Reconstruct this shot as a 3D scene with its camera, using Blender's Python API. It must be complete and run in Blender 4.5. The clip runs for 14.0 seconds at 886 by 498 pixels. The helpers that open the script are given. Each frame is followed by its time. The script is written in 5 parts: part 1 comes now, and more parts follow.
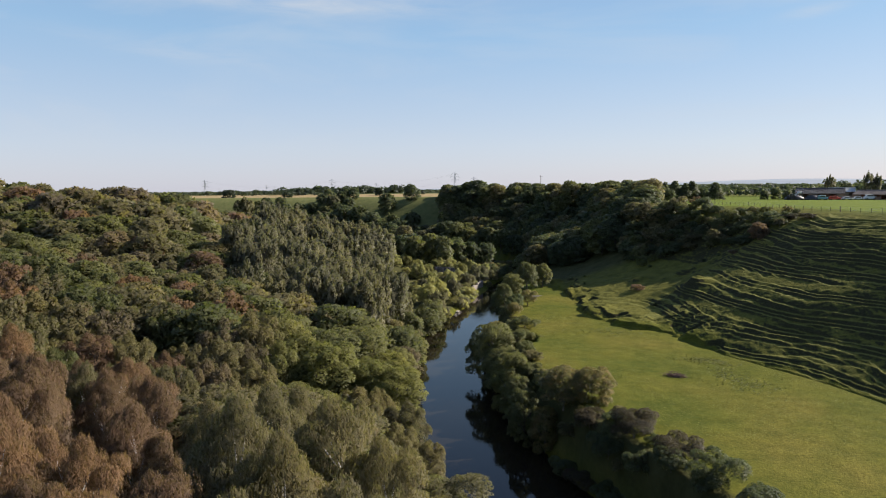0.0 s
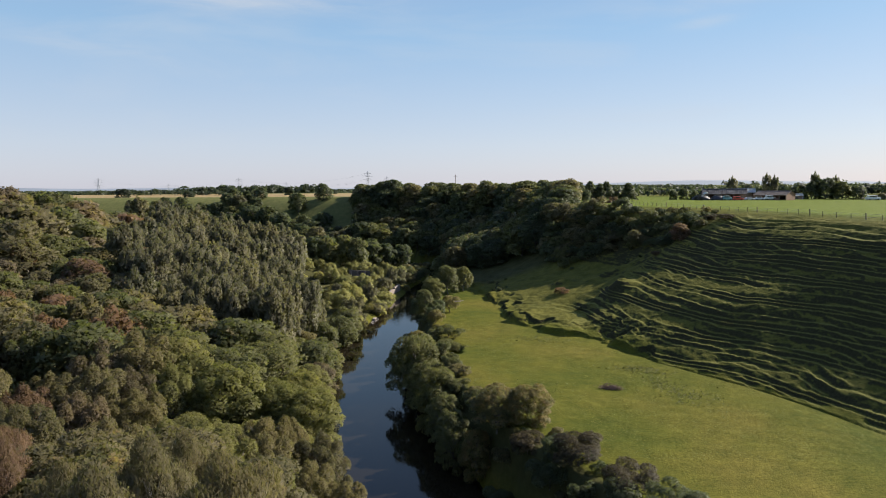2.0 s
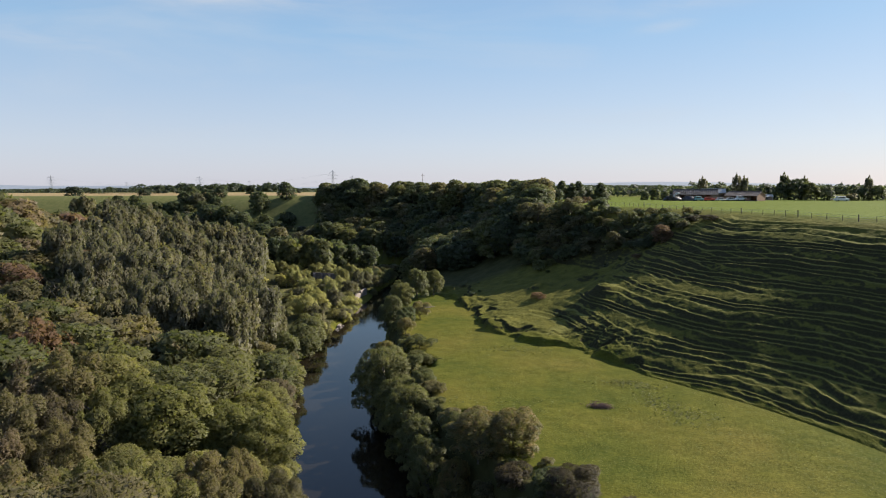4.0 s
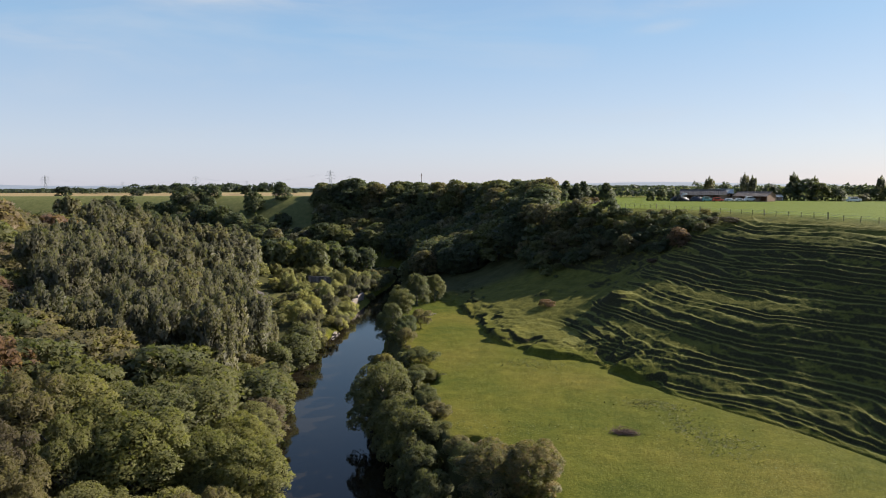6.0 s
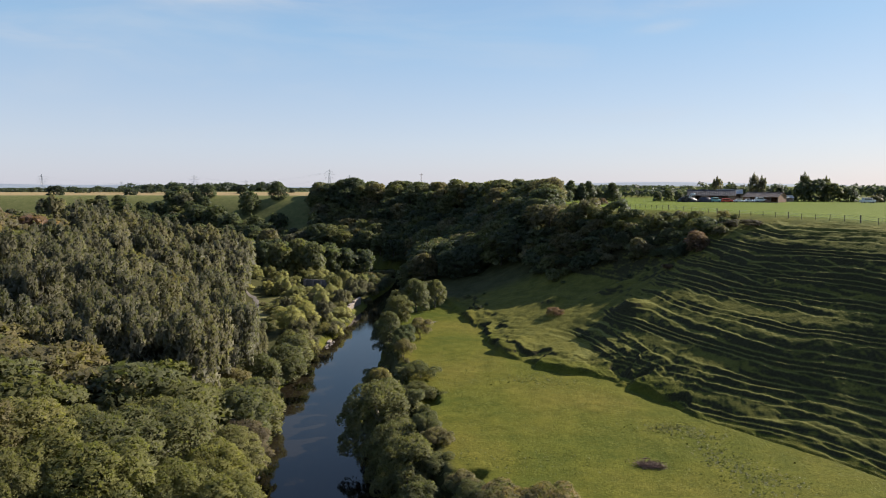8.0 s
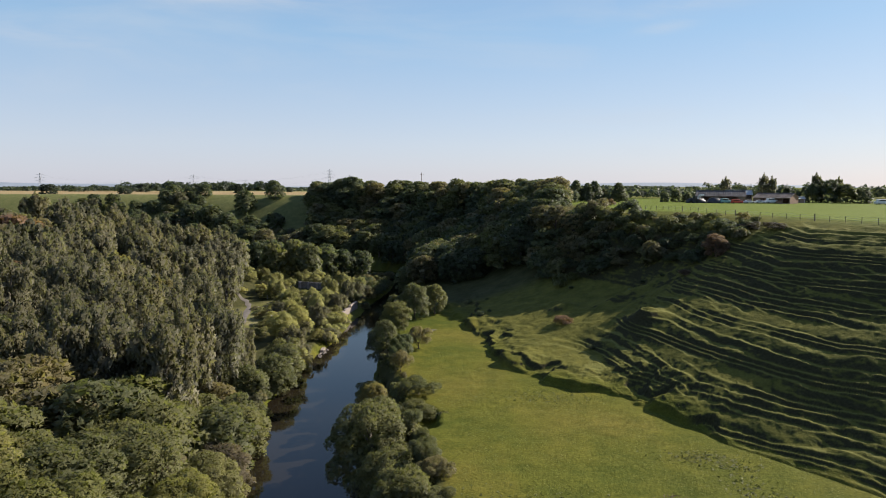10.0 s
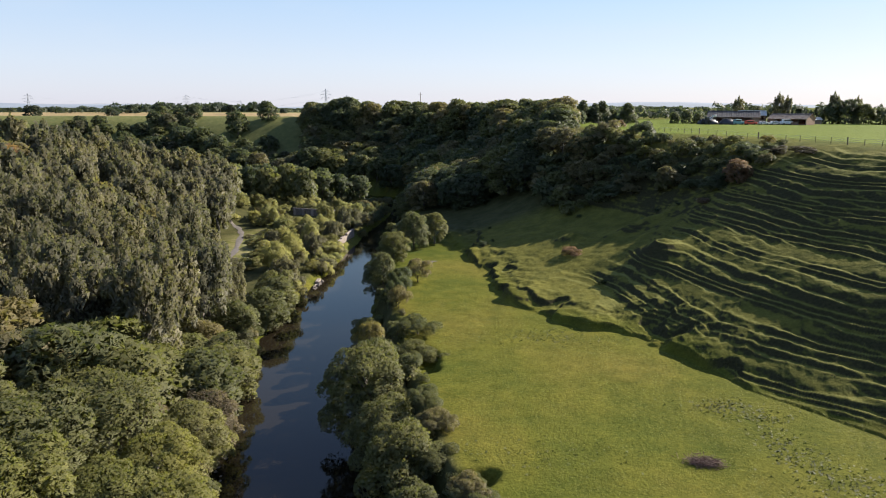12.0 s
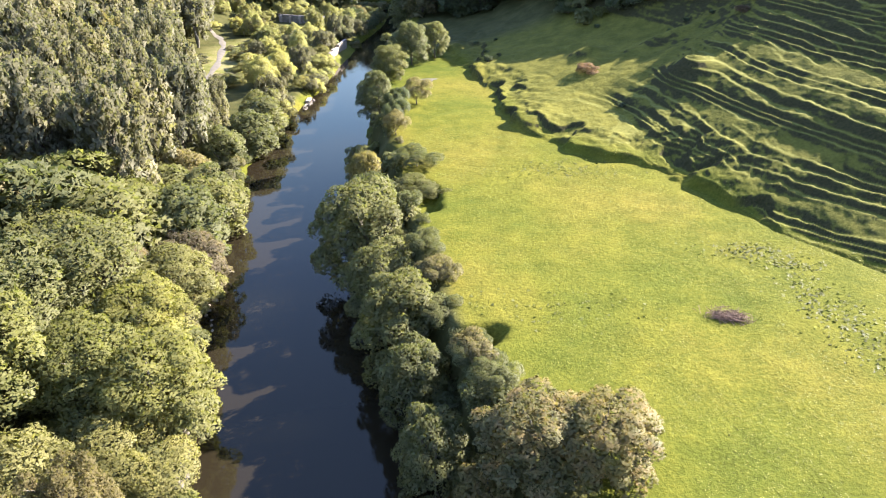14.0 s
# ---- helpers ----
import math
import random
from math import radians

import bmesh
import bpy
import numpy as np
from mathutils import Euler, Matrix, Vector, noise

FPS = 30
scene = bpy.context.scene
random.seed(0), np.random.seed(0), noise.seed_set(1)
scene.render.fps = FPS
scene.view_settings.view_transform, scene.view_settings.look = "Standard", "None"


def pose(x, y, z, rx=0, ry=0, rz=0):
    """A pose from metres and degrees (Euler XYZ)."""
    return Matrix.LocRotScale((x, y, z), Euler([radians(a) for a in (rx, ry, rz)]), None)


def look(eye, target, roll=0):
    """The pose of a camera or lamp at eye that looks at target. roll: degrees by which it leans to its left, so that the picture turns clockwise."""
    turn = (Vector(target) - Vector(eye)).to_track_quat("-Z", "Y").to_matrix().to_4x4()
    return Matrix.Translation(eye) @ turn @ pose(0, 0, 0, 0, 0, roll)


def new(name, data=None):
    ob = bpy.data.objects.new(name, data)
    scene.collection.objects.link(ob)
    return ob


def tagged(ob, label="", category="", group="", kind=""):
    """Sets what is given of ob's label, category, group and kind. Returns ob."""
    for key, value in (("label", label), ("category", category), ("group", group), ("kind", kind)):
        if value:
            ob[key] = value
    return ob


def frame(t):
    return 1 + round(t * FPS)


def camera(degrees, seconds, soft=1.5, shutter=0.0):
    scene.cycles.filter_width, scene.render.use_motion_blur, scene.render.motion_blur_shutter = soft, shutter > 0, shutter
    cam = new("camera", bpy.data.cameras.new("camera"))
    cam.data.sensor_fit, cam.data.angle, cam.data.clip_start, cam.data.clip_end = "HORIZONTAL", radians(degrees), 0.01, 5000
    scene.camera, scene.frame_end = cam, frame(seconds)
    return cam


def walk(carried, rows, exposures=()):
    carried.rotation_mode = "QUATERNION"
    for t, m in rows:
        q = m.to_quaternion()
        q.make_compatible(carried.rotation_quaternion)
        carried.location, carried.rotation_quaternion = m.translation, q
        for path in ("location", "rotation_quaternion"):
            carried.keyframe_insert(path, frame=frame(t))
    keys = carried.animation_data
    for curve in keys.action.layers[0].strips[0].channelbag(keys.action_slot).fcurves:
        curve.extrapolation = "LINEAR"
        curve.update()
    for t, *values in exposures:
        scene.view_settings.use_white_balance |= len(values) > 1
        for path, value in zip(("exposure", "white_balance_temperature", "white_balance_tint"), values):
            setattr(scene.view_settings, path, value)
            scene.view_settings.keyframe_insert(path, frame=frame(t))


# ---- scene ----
cam = camera(68.9, 14.0, soft=1.0)
PATH = [
    (0, (4.464, -6.507, 34.233), (4.091, -4.551, 34.042), -0.6),
    (0.5, (3.676, -3.872, 34.21), (3.387, -1.902, 34.018), -0.5),
    (1, (3.088, -1.262, 34.239), (2.876, 0.717, 34.046), -0.4),
    (1.5, (2.402, 1.356, 34.236), (2.25, 3.341, 34.042), -0.4),
    (2, (1.816, 3.911, 34.191), (1.709, 5.899, 33.997), -0.4),
    (2.5, (1.337, 6.622, 34.097), (1.271, 8.611, 33.902), -0.3),
    (3, (0.985, 9.229, 33.973), (0.959, 11.22, 33.778), -0.2),
    (5.5, (-0.5, 21.456, 33.878), (-0.495, 23.446, 33.682), -0.1),
    (6, (-0.678, 23.929, 33.876), (-0.673, 25.919, 33.681), -0.1),
    (6.5, (-0.8, 26.289, 33.933), (-0.795, 28.28, 33.736), -0.1),
    (7, (-0.969, 28.65, 33.945), (-0.963, 30.641, 33.749), -0.1),
    (7.5, (-0.932, 31.027, 33.88), (-0.926, 33.017, 33.685), 0.0),
    (8, (-0.915, 33.376, 33.928), (-0.909, 35.366, 33.732), 0.0),
    (10.5, (-0.87, 44.501, 33.72), (-0.866, 46.492, 33.524), 0.2),
    (11, (-0.957, 46.595, 33.73), (-0.951, 48.583, 33.507), 0.1),
    (11.5, (-1.092, 48.684, 33.683), (-1.085, 50.66, 33.378), 0.1),
    (12, (-1.034, 50.738, 33.721), (-1.028, 52.69, 33.289), 0.1),
    (12.5, (-1.115, 52.882, 33.589), (-1.109, 54.798, 33.015), 0.1),
    (13, (-1.166, 55.058, 33.533), (-1.159, 56.924, 32.813), 0.1),
    (13.5, (-1.2, 57.083, 33.473), (-1.194, 58.889, 32.615), 0.1),
    (14, (-1.208, 59.005, 33.415), (-1.202, 60.753, 32.443), 0.1),
]
walk(cam, [(t, look(eye, target, roll)) for t, eye, target, roll in PATH],
     exposures=[(0, 0.85), (10.5, 0.85), (11, 0.9), (11.5, 0.98), (12, 1.15), (12.5, 1.48), (13, 2.18), (13.5, 2.56), (14, 2.7)])

# ---------------------------------------------------------------- light
SUN_AZ = Vector((0.87, 0.49, 0.0)).normalized()      # level direction towards the sun
SUN_EL = radians(32.0)
world = bpy.data.worlds.new("sky")
scene.world = world
world.use_nodes = True
wn, wl = world.node_tree.nodes, world.node_tree.links
wn.clear()
sky = wn.new("ShaderNodeTexSky")
sky.sky_type = "NISHITA"
sky.sun_disc = False
sky.sun_elevation = SUN_EL
sky.sun_rotation = math.atan2(SUN_AZ.x, SUN_AZ.y)
sky.altitude = 60
sky.air_density = 1.0
sky.dust_density = 0.6
sky.ozone_density = 1.6
coord = wn.new("ShaderNodeTexCoord")
# thin high cloud, stretched along the wind
stretch = wn.new("ShaderNodeMapping")
stretch.inputs["Rotation"].default_value = (0, 0, radians(-14))
stretch.inputs["Scale"].default_value = (1.5, 3.2, 7.0)
cloud = wn.new("ShaderNodeTexNoise")
cloud.inputs["Scale"].default_value = 1.5
cloud.inputs["Detail"].default_value = 7
cloud.inputs["Roughness"].default_value = 0.55
cloud.inputs["Distortion"].default_value = 0.4
thin = wn.new("ShaderNodeMapRange")
thin.inputs["From Min"].default_value = 0.55
thin.inputs["From Max"].default_value = 0.80
thin.inputs["To Max"].default_value = 0.36
white = wn.new("ShaderNodeMixRGB")
white.inputs["Color2"].default_value = (5.2, 5.6, 6.2, 1)
bg = wn.new("ShaderNodeBackground")
bg.inputs["Strength"].default_value = 0.067
wout = wn.new("ShaderNodeOutputWorld")
wl.new(coord.outputs["Generated"], stretch.inputs["Vector"])
wl.new(stretch.outputs["Vector"], cloud.inputs["Vector"])
wl.new(cloud.outputs["Fac"], thin.inputs["Value"])
# wisps of cirrus: the way they lie in, their half width and height, how dense, how far they dip to one side
wisp_noise = wn.new("ShaderNodeTexNoise")
wisp_map = wn.new("ShaderNodeMapping")
wisp_map.inputs["Scale"].default_value = (7.0, 7.0, 34.0)
wisp_noise.inputs["Scale"].default_value = 1.4
wisp_noise.inputs["Detail"].default_value = 6
wisp_noise.inputs["Roughness"].default_value = 0.6
wisp_noise.inputs["Distortion"].default_value = 0.6
wl.new(coord.outputs["Generated"], wisp_map.inputs["Vector"])
wl.new(wisp_map.outputs["Vector"], wisp_noise.inputs["Vector"])
veil_sum = thin.outputs["Result"]
for wx, wz, half_w, half_h, dense, dip in [(-0.36, 0.262, 0.20, 0.016, 0.95, 0.0), (-0.52, 0.188, 0.11, 0.013, 0.55, -0.13), (0.312, 0.220, 0.035, 0.007, 0.7, 0.08), (0.36, 0.246, 0.10, 0.010, 0.5, 0.03)]:
    turned = wn.new("ShaderNodeSeparateXYZ")
    wl.new(coord.outputs["Generated"], turned.inputs["Vector"])

    def calc(op, a_, b_):
        node = wn.new("ShaderNodeMath")
        node.operation = op
        for k_, v_ in ((0, a_), (1, b_)):
            if isinstance(v_, (int, float)):
                node.inputs[k_].default_value = v_
            else:
                wl.new(v_, node.inputs[k_])
        return node.outputs[0]

    du = calc("SUBTRACT", turned.outputs["X"], wx)
    dv = calc("SUBTRACT", calc("SUBTRACT", turned.outputs["Z"], wz), calc("MULTIPLY", du, dip))
    far_off = calc("ADD", calc("POWER", calc("ABSOLUTE", calc("DIVIDE", du, half_w), 0), 2), calc("POWER", calc("ABSOLUTE", calc("DIVIDE", dv, half_h), 0), 2))
    body = calc("POWER", 2.718, calc("MULTIPLY", far_off, -1.0))
    front = calc("GREATER_THAN", turned.outputs["Y"], 0.0)
    ragged_ = calc("MULTIPLY", calc("MAXIMUM", calc("SUBTRACT", wisp_noise.outputs["Fac"], 0.25), 0.0), 1.6 * dense)
    veil_sum = calc("ADD", veil_sum, calc("MULTIPLY", calc("MULTIPLY", body, ragged_), front))
veil_cap = wn.new("ShaderNodeMath")
veil_cap.operation = "MINIMUM"
veil_cap.inputs[1].default_value = 0.85
wl.new(veil_sum, veil_cap.inputs[0])
wl.new(veil_cap.outputs[0], white.inputs["Fac"])
# paler, faintly violet air towards the horizon, deeper blue overhead
split = wn.new("ShaderNodeSeparateXYZ")
wl.new(coord.outputs["Generated"], split.inputs["Vector"])
air = wn.new("ShaderNodeValToRGB")
for k, (pos, c) in enumerate([(0.0, (5.4, 5.5, 6.6)), (0.06, (5.0, 5.6, 6.9)), (0.22, (2.9, 4.7, 6.9)), (0.5, (1.8, 2.8, 5.2)), (1.0, (1.3, 2.1, 4.4))]):
    if k > 1:
        air.color_ramp.elements.new(pos)
    air.color_ramp.elements[k].position = pos
    air.color_ramp.elements[k].color = (c[0] / 8, c[1] / 8, c[2] / 8, 1)
wl.new(split.outputs["Z"], air.inputs["Fac"])
lift = wn.new("ShaderNodeMixRGB")
lift.blend_type = "MULTIPLY"
lift.inputs["Fac"].default_value = 1
lift.inputs["Color2"].default_value = (8, 8, 8, 1)
wl.new(air.outputs["Color"], lift.inputs["Color1"])
veil = wn.new("ShaderNodeMixRGB")
veil.inputs["Fac"].default_value = 0.75
wl.new(sky.outputs["Color"], veil.inputs["Color1"])
wl.new(lift.outputs["Color"], veil.inputs["Color2"])
wl.new(veil.outputs["Color"], white.inputs["Color1"])
wl.new(white.outputs["Color"], bg.inputs["Color"])
wl.new(bg.outputs["Background"], wout.inputs["Surface"])

sun_data = bpy.data.lights.new("sun", "SUN")
sun_data.energy = 5.0
sun_data.angle = radians(0.53)
sun_data.color = (1.0, 0.92, 0.80)
sun = new("sun", sun_data)
sun_way = Vector((SUN_AZ.x * math.cos(SUN_EL), SUN_AZ.y * math.cos(SUN_EL), math.sin(SUN_EL)))
sun.matrix_world = look(sun_way * 300, (0, 0, 0))

# ---------------------------------------------------------------- materials


def mat(name):
    m = bpy.data.materials.new(name)
    m.use_nodes = True
    n = m.node_tree.nodes
    return m, n, m.node_tree.links, n["Principled BSDF"]


def noise_node(n, l, scale, detail=4, rough=0.55, vec=None):
    t = n.new("ShaderNodeTexNoise")
    t.inputs["Scale"].default_value = scale
    t.inputs["Detail"].default_value = detail
    t.inputs["Roughness"].default_value = rough
    if vec is not None:
        l.new(vec, t.inputs["Vector"])
    return t.outputs["Fac"]


def ramp(n, l, fac, stops):
    r = n.new("ShaderNodeValToRGB")
    e = r.color_ramp.elements
    while len(e) < len(stops):
        e.new(0.5)
    for i, (p, c) in enumerate(stops):
        e[i].position, e[i].color = p, (*c, 1)
    l.new(fac, r.inputs["Fac"])
    return r.outputs["Color"]


def mixc(n, l, fac, a, b, mode="MIX"):
    x = n.new("ShaderNodeMixRGB")
    x.blend_type = mode
    for sock, v in (("Fac", fac), ("Color1", a), ("Color2", b)):
        if isinstance(v, (int, float)):
            x.inputs[sock].default_value = v
        elif isinstance(v, tuple):
            x.inputs[sock].default_value = (*v, 1)
        else:
            l.new(v, x.inputs[sock])
    return x.outputs["Color"]


def bump(n, l, height, strength, dist, out):
    b = n.new("ShaderNodeBump")
    b.inputs["Strength"].default_value = strength
    b.inputs["Distance"].default_value = dist
    l.new(height, b.inputs["Height"])
    l.new(b.outputs["Normal"], out.inputs["Normal"])


def simple(name, colour, rough=0.7, metal=0.0, var=0.25, scale=3.0):
    m, n, l, p = mat(name)
    c = n.new("ShaderNodeTexCoord")
    a = noise_node(n, l, scale, 5, 0.6, c.outputs["Object"])
    dark = tuple(v * (1 - var) for v in colour)
    light = tuple(min(1, v * (1 + var)) for v in colour)
    l.new(ramp(n, l, a, [(0.3, dark), (0.7, light)]), p.inputs["Base Color"])
    p.inputs["Roughness"].default_value = rough
    p.inputs["Metallic"].default_value = metal
    bump(n, l, a, 0.3, 0.05, p)
    return m


def leaf_mat(name, low, high, autumn=None, amount=0.0, trans=0.52, holes=13.0):
    """Foliage: per-leaf and per-tree variation, some light let through."""
    m, n, l, p = mat(name)
    g = n.new("ShaderNodeNewGeometry")
    o = n.new("ShaderNodeObjectInfo")
    c = n.new("ShaderNodeTexCoord")
    col = ramp(n, l, g.outputs["Random Per Island"], [(0.0, low), (0.55, tuple((a + b) / 2 for a, b in zip(low, high))), (1.0, high)])
    clump = noise_node(n, l, 0.45, 3, 0.5, c.outputs["Object"])
    tone = ramp(n, l, clump, [(0.3, (0.72, 0.74, 0.70)), (0.7, (1.22, 1.2, 1.15))])
    col = mixc(n, l, 1.0, col, tone, "MULTIPLY")
    tree = ramp(n, l, o.outputs["Random"], [(0.0, (0.80, 0.84, 0.84)), (0.5, (1.0, 1.0, 1.0)), (1.0, (1.16, 1.12, 0.98))])
    col = mixc(n, l, 1.0, col, tree, "MULTIPLY")
    if autumn:
        w = noise_node(n, l, 0.8, 4, 0.65, c.outputs["Object"])
        f = ramp(n, l, w, [(1 - amount - 0.12, (0, 0, 0)), (1 - amount + 0.12, (1, 1, 1))])
        col = mixc(n, l, f, col, autumn)
    l.new(col, p.inputs["Base Color"])
    p.inputs["Roughness"].default_value = 0.55
    p.inputs["Specular IOR Level"].default_value = 0.3
    t = n.new("ShaderNodeBsdfTranslucent")
    l.new(mixc(n, l, 1.0, col, (1.1, 1.2, 0.7), "MULTIPLY"), t.inputs["Color"])
    s = n.new("ShaderNodeMixShader")
    s.inputs["Fac"].default_value = trans
    l.new(p.outputs["BSDF"], s.inputs[1])
    l.new(t.outputs["BSDF"], s.inputs[2])
    # each spray is ragged, with gaps between its leaves
    gaps = noise_node(n, l, holes, 1, 0.5, c.outputs["Object"])
    cut = n.new("ShaderNodeMath")
    cut.operation = "GREATER_THAN"
    cut.inputs[1].default_value = 0.40
    l.new(gaps, cut.inputs[0])
    clear = n.new("ShaderNodeBsdfTransparent")
    ragged = n.new("ShaderNodeMixShader")
    l.new(cut.outputs[0], ragged.inputs["Fac"])
    l.new(clear.outputs["BSDF"], ragged.inputs[1])
    l.new(s.outputs["Shader"], ragged.inputs[2])
    l.new(ragged.outputs["Shader"], n["Material Output"].inputs["Surface"])
    return m


LEAF = {
    "green": leaf_mat("leaf_green", (0.110, 0.114, 0.052), (0.196, 0.192, 0.092)),
    "oak": leaf_mat("leaf_oak", (0.130, 0.122, 0.056), (0.225, 0.198, 0.095), (0.330, 0.230, 0.112), 0.42),
    "silver": leaf_mat("leaf_silver", (0.124, 0.116, 0.078), (0.205, 0.188, 0.125)),
    "yellow": leaf_mat("leaf_yellow", (0.156, 0.137, 0.065), (0.235, 0.198, 0.099)),
    "gold": leaf_mat("leaf_gold", (0.188, 0.159, 0.060), (0.301, 0.245, 0.099)),
    "lime": leaf_mat("leaf_lime", (0.160, 0.158, 0.054), (0.265, 0.248, 0.094)),
    "olive": leaf_mat("leaf_olive", (0.140, 0.124, 0.067), (0.236, 0.200, 0.114), (0.226, 0.162, 0.090), 0.24),
    "thicket": leaf_mat("leaf_thicket", (0.178, 0.168, 0.069), (0.275, 0.252, 0.112), (0.290, 0.232, 0.101), 0.14),
    "birch": leaf_mat("leaf_birch", (0.128, 0.112, 0.065), (0.212, 0.180, 0.105), (0.215, 0.142, 0.090), 0.30),
    "bramble": leaf_mat("leaf_bramble", (0.052, 0.044, 0.032), (0.103, 0.083, 0.060)),
    "tan": leaf_mat("leaf_tan", (0.150, 0.119, 0.076), (0.244, 0.189, 0.138)),
    "rust": leaf_mat("leaf_rust", (0.165, 0.104, 0.072), (0.262, 0.165, 0.114)),
    "dark": leaf_mat("leaf_dark", (0.071, 0.085, 0.051), (0.137, 0.151, 0.084)),
    # far leaves tinted bluish grey, which paints in the haze of distance
    "far": leaf_mat("leaf_far_hazed", (0.046, 0.060, 0.044), (0.080, 0.092, 0.068), holes=1.2),
    "scrub": leaf_mat("leaf_scrub", (0.270, 0.260, 0.112), (0.420, 0.385, 0.185)),
    "grass": leaf_mat("leaf_grass", (0.130, 0.140, 0.034), (0.215, 0.205, 0.060), None, 0, 0.3),
}
BARK = simple("bark_grey", (0.11, 0.095, 0.075), 0.9, 0, 0.35, 4)
BIRCH = simple("bark_birch", (0.42, 0.39, 0.35), 0.8, 0, 0.45, 3)

# ---------------------------------------------------------------- the lie of the land
WATER = -5.5
# centre line and half width of the river
RIVER = np.array([(75, -90, 9), (40, -10, 9), (17, 42, 9), (3, 66, 9.2), (-5, 79, 9.6), (-10.8, 92, 9.8), (-14.5, 107, 9.4), (-18.8, 131, 9.6),
                  (-22, 150, 9.2), (-22.5, 168, 8.8), (-22, 192, 6.6), (-21.5, 210, 5.4), (-20.5, 228, 5.4), (-18, 250, 6), (-14, 275, 6.5),
                  (-12, 300, 7), (-20, 324, 7), (-50, 344, 7), (-110, 354, 7), (-200, 350, 7), (-600, 320, 7), (-2500, 200, 7)], float)
# brink of the high ground beyond the right bank and round the bend
BRINK = np.array([(158, -400), (128, -60), (114, 20), (103, 70), (91, 105), (79, 130), (70, 150), (64, 172), (58, 188), (47, 202), (40, 218), (37, 240),
                  (37, 270), (35, 305), (22, 345), (-12, 385), (-70, 415), (-150, 436), (-300, 440), (-700, 420), (-4600, 500)], float)


# foot of the hillside and of the old river cliff
SCARP = np.array([(110, -400), (88, -60), (72, 30), (60, 66), (52.5, 84), (48.5, 93), (44, 103), (38.5, 111), (33.5, 117.5), (30.5, 124), (28, 130), (24.5, 136), (19.5, 138), (15.5, 142.5),
                  (9.2, 150.5), (7.5, 163), (4.4, 182), (0, 207), (-4, 226), (-6, 248), (-2, 275), (1, 302), (-7, 331), (-45, 358), (-108, 368), (-200, 364), (-600, 334), (-2500, 214)], float)


def along(px, py, line):
    """Signed distance (positive on the right of the line) and the interpolated third column."""
    best = np.full(px.shape, 1e12)
    side = np.zeros(px.shape)
    third = np.zeros(px.shape)
    for a, b in zip(line[:-1], line[1:]):
        d = b[:2] - a[:2]
        u = np.clip(((px - a[0]) * d[0] + (py - a[1]) * d[1]) / (d @ d), 0, 1)
        ex, ey = px - a[0] - u * d[0], py - a[1] - u * d[1]
        q = ex * ex + ey * ey
        near = q < best
        best = np.where(near, q, best)
        side = np.where(near, np.sign(d[1] * ex - d[0] * ey), side)
        if len(a) > 2:
            third = np.where(near, a[2] + u * (b[2] - a[2]), third)
    return np.sqrt(best) * np.where(side == 0, 1, side), third


def smooth(a, b, v):
    u = np.clip((v - a) / (b - a), 0, 1)
    return u * u * (3 - 2 * u)


def lattice(x, y, seed):
    """Value noise, vectorised."""
    xi, yi = np.floor(x).astype(np.int64), np.floor(y).astype(np.int64)
    fx, fy = x - xi, y - yi
    fx, fy = fx * fx * (3 - 2 * fx), fy * fy * (3 - 2 * fy)

    def h(i, j):
        v = (i * 374761393 + j * 668265263 + seed * 1442695041) & 0xFFFFFFFF
        v = ((v ^ (v >> 13)) * 1274126177) & 0xFFFFFFFF
        return ((v ^ (v >> 16)) & 0xFFFF) / 65535.0

    return (h(xi, yi) * (1 - fx) + h(xi + 1, yi) * fx) * (1 - fy) + (h(xi, yi + 1) * (1 - fx) + h(xi + 1, yi + 1) * fx) * fy


def fbm(x, y, seed, octaves=4):
    total, amp, norm = 0, 1.0, 0
    for k in range(octaves):
        total = total + amp * lattice(x * 2**k, y * 2**k, seed + k)
        norm += amp
        amp *= 0.5
    return total / norm * 2 - 1


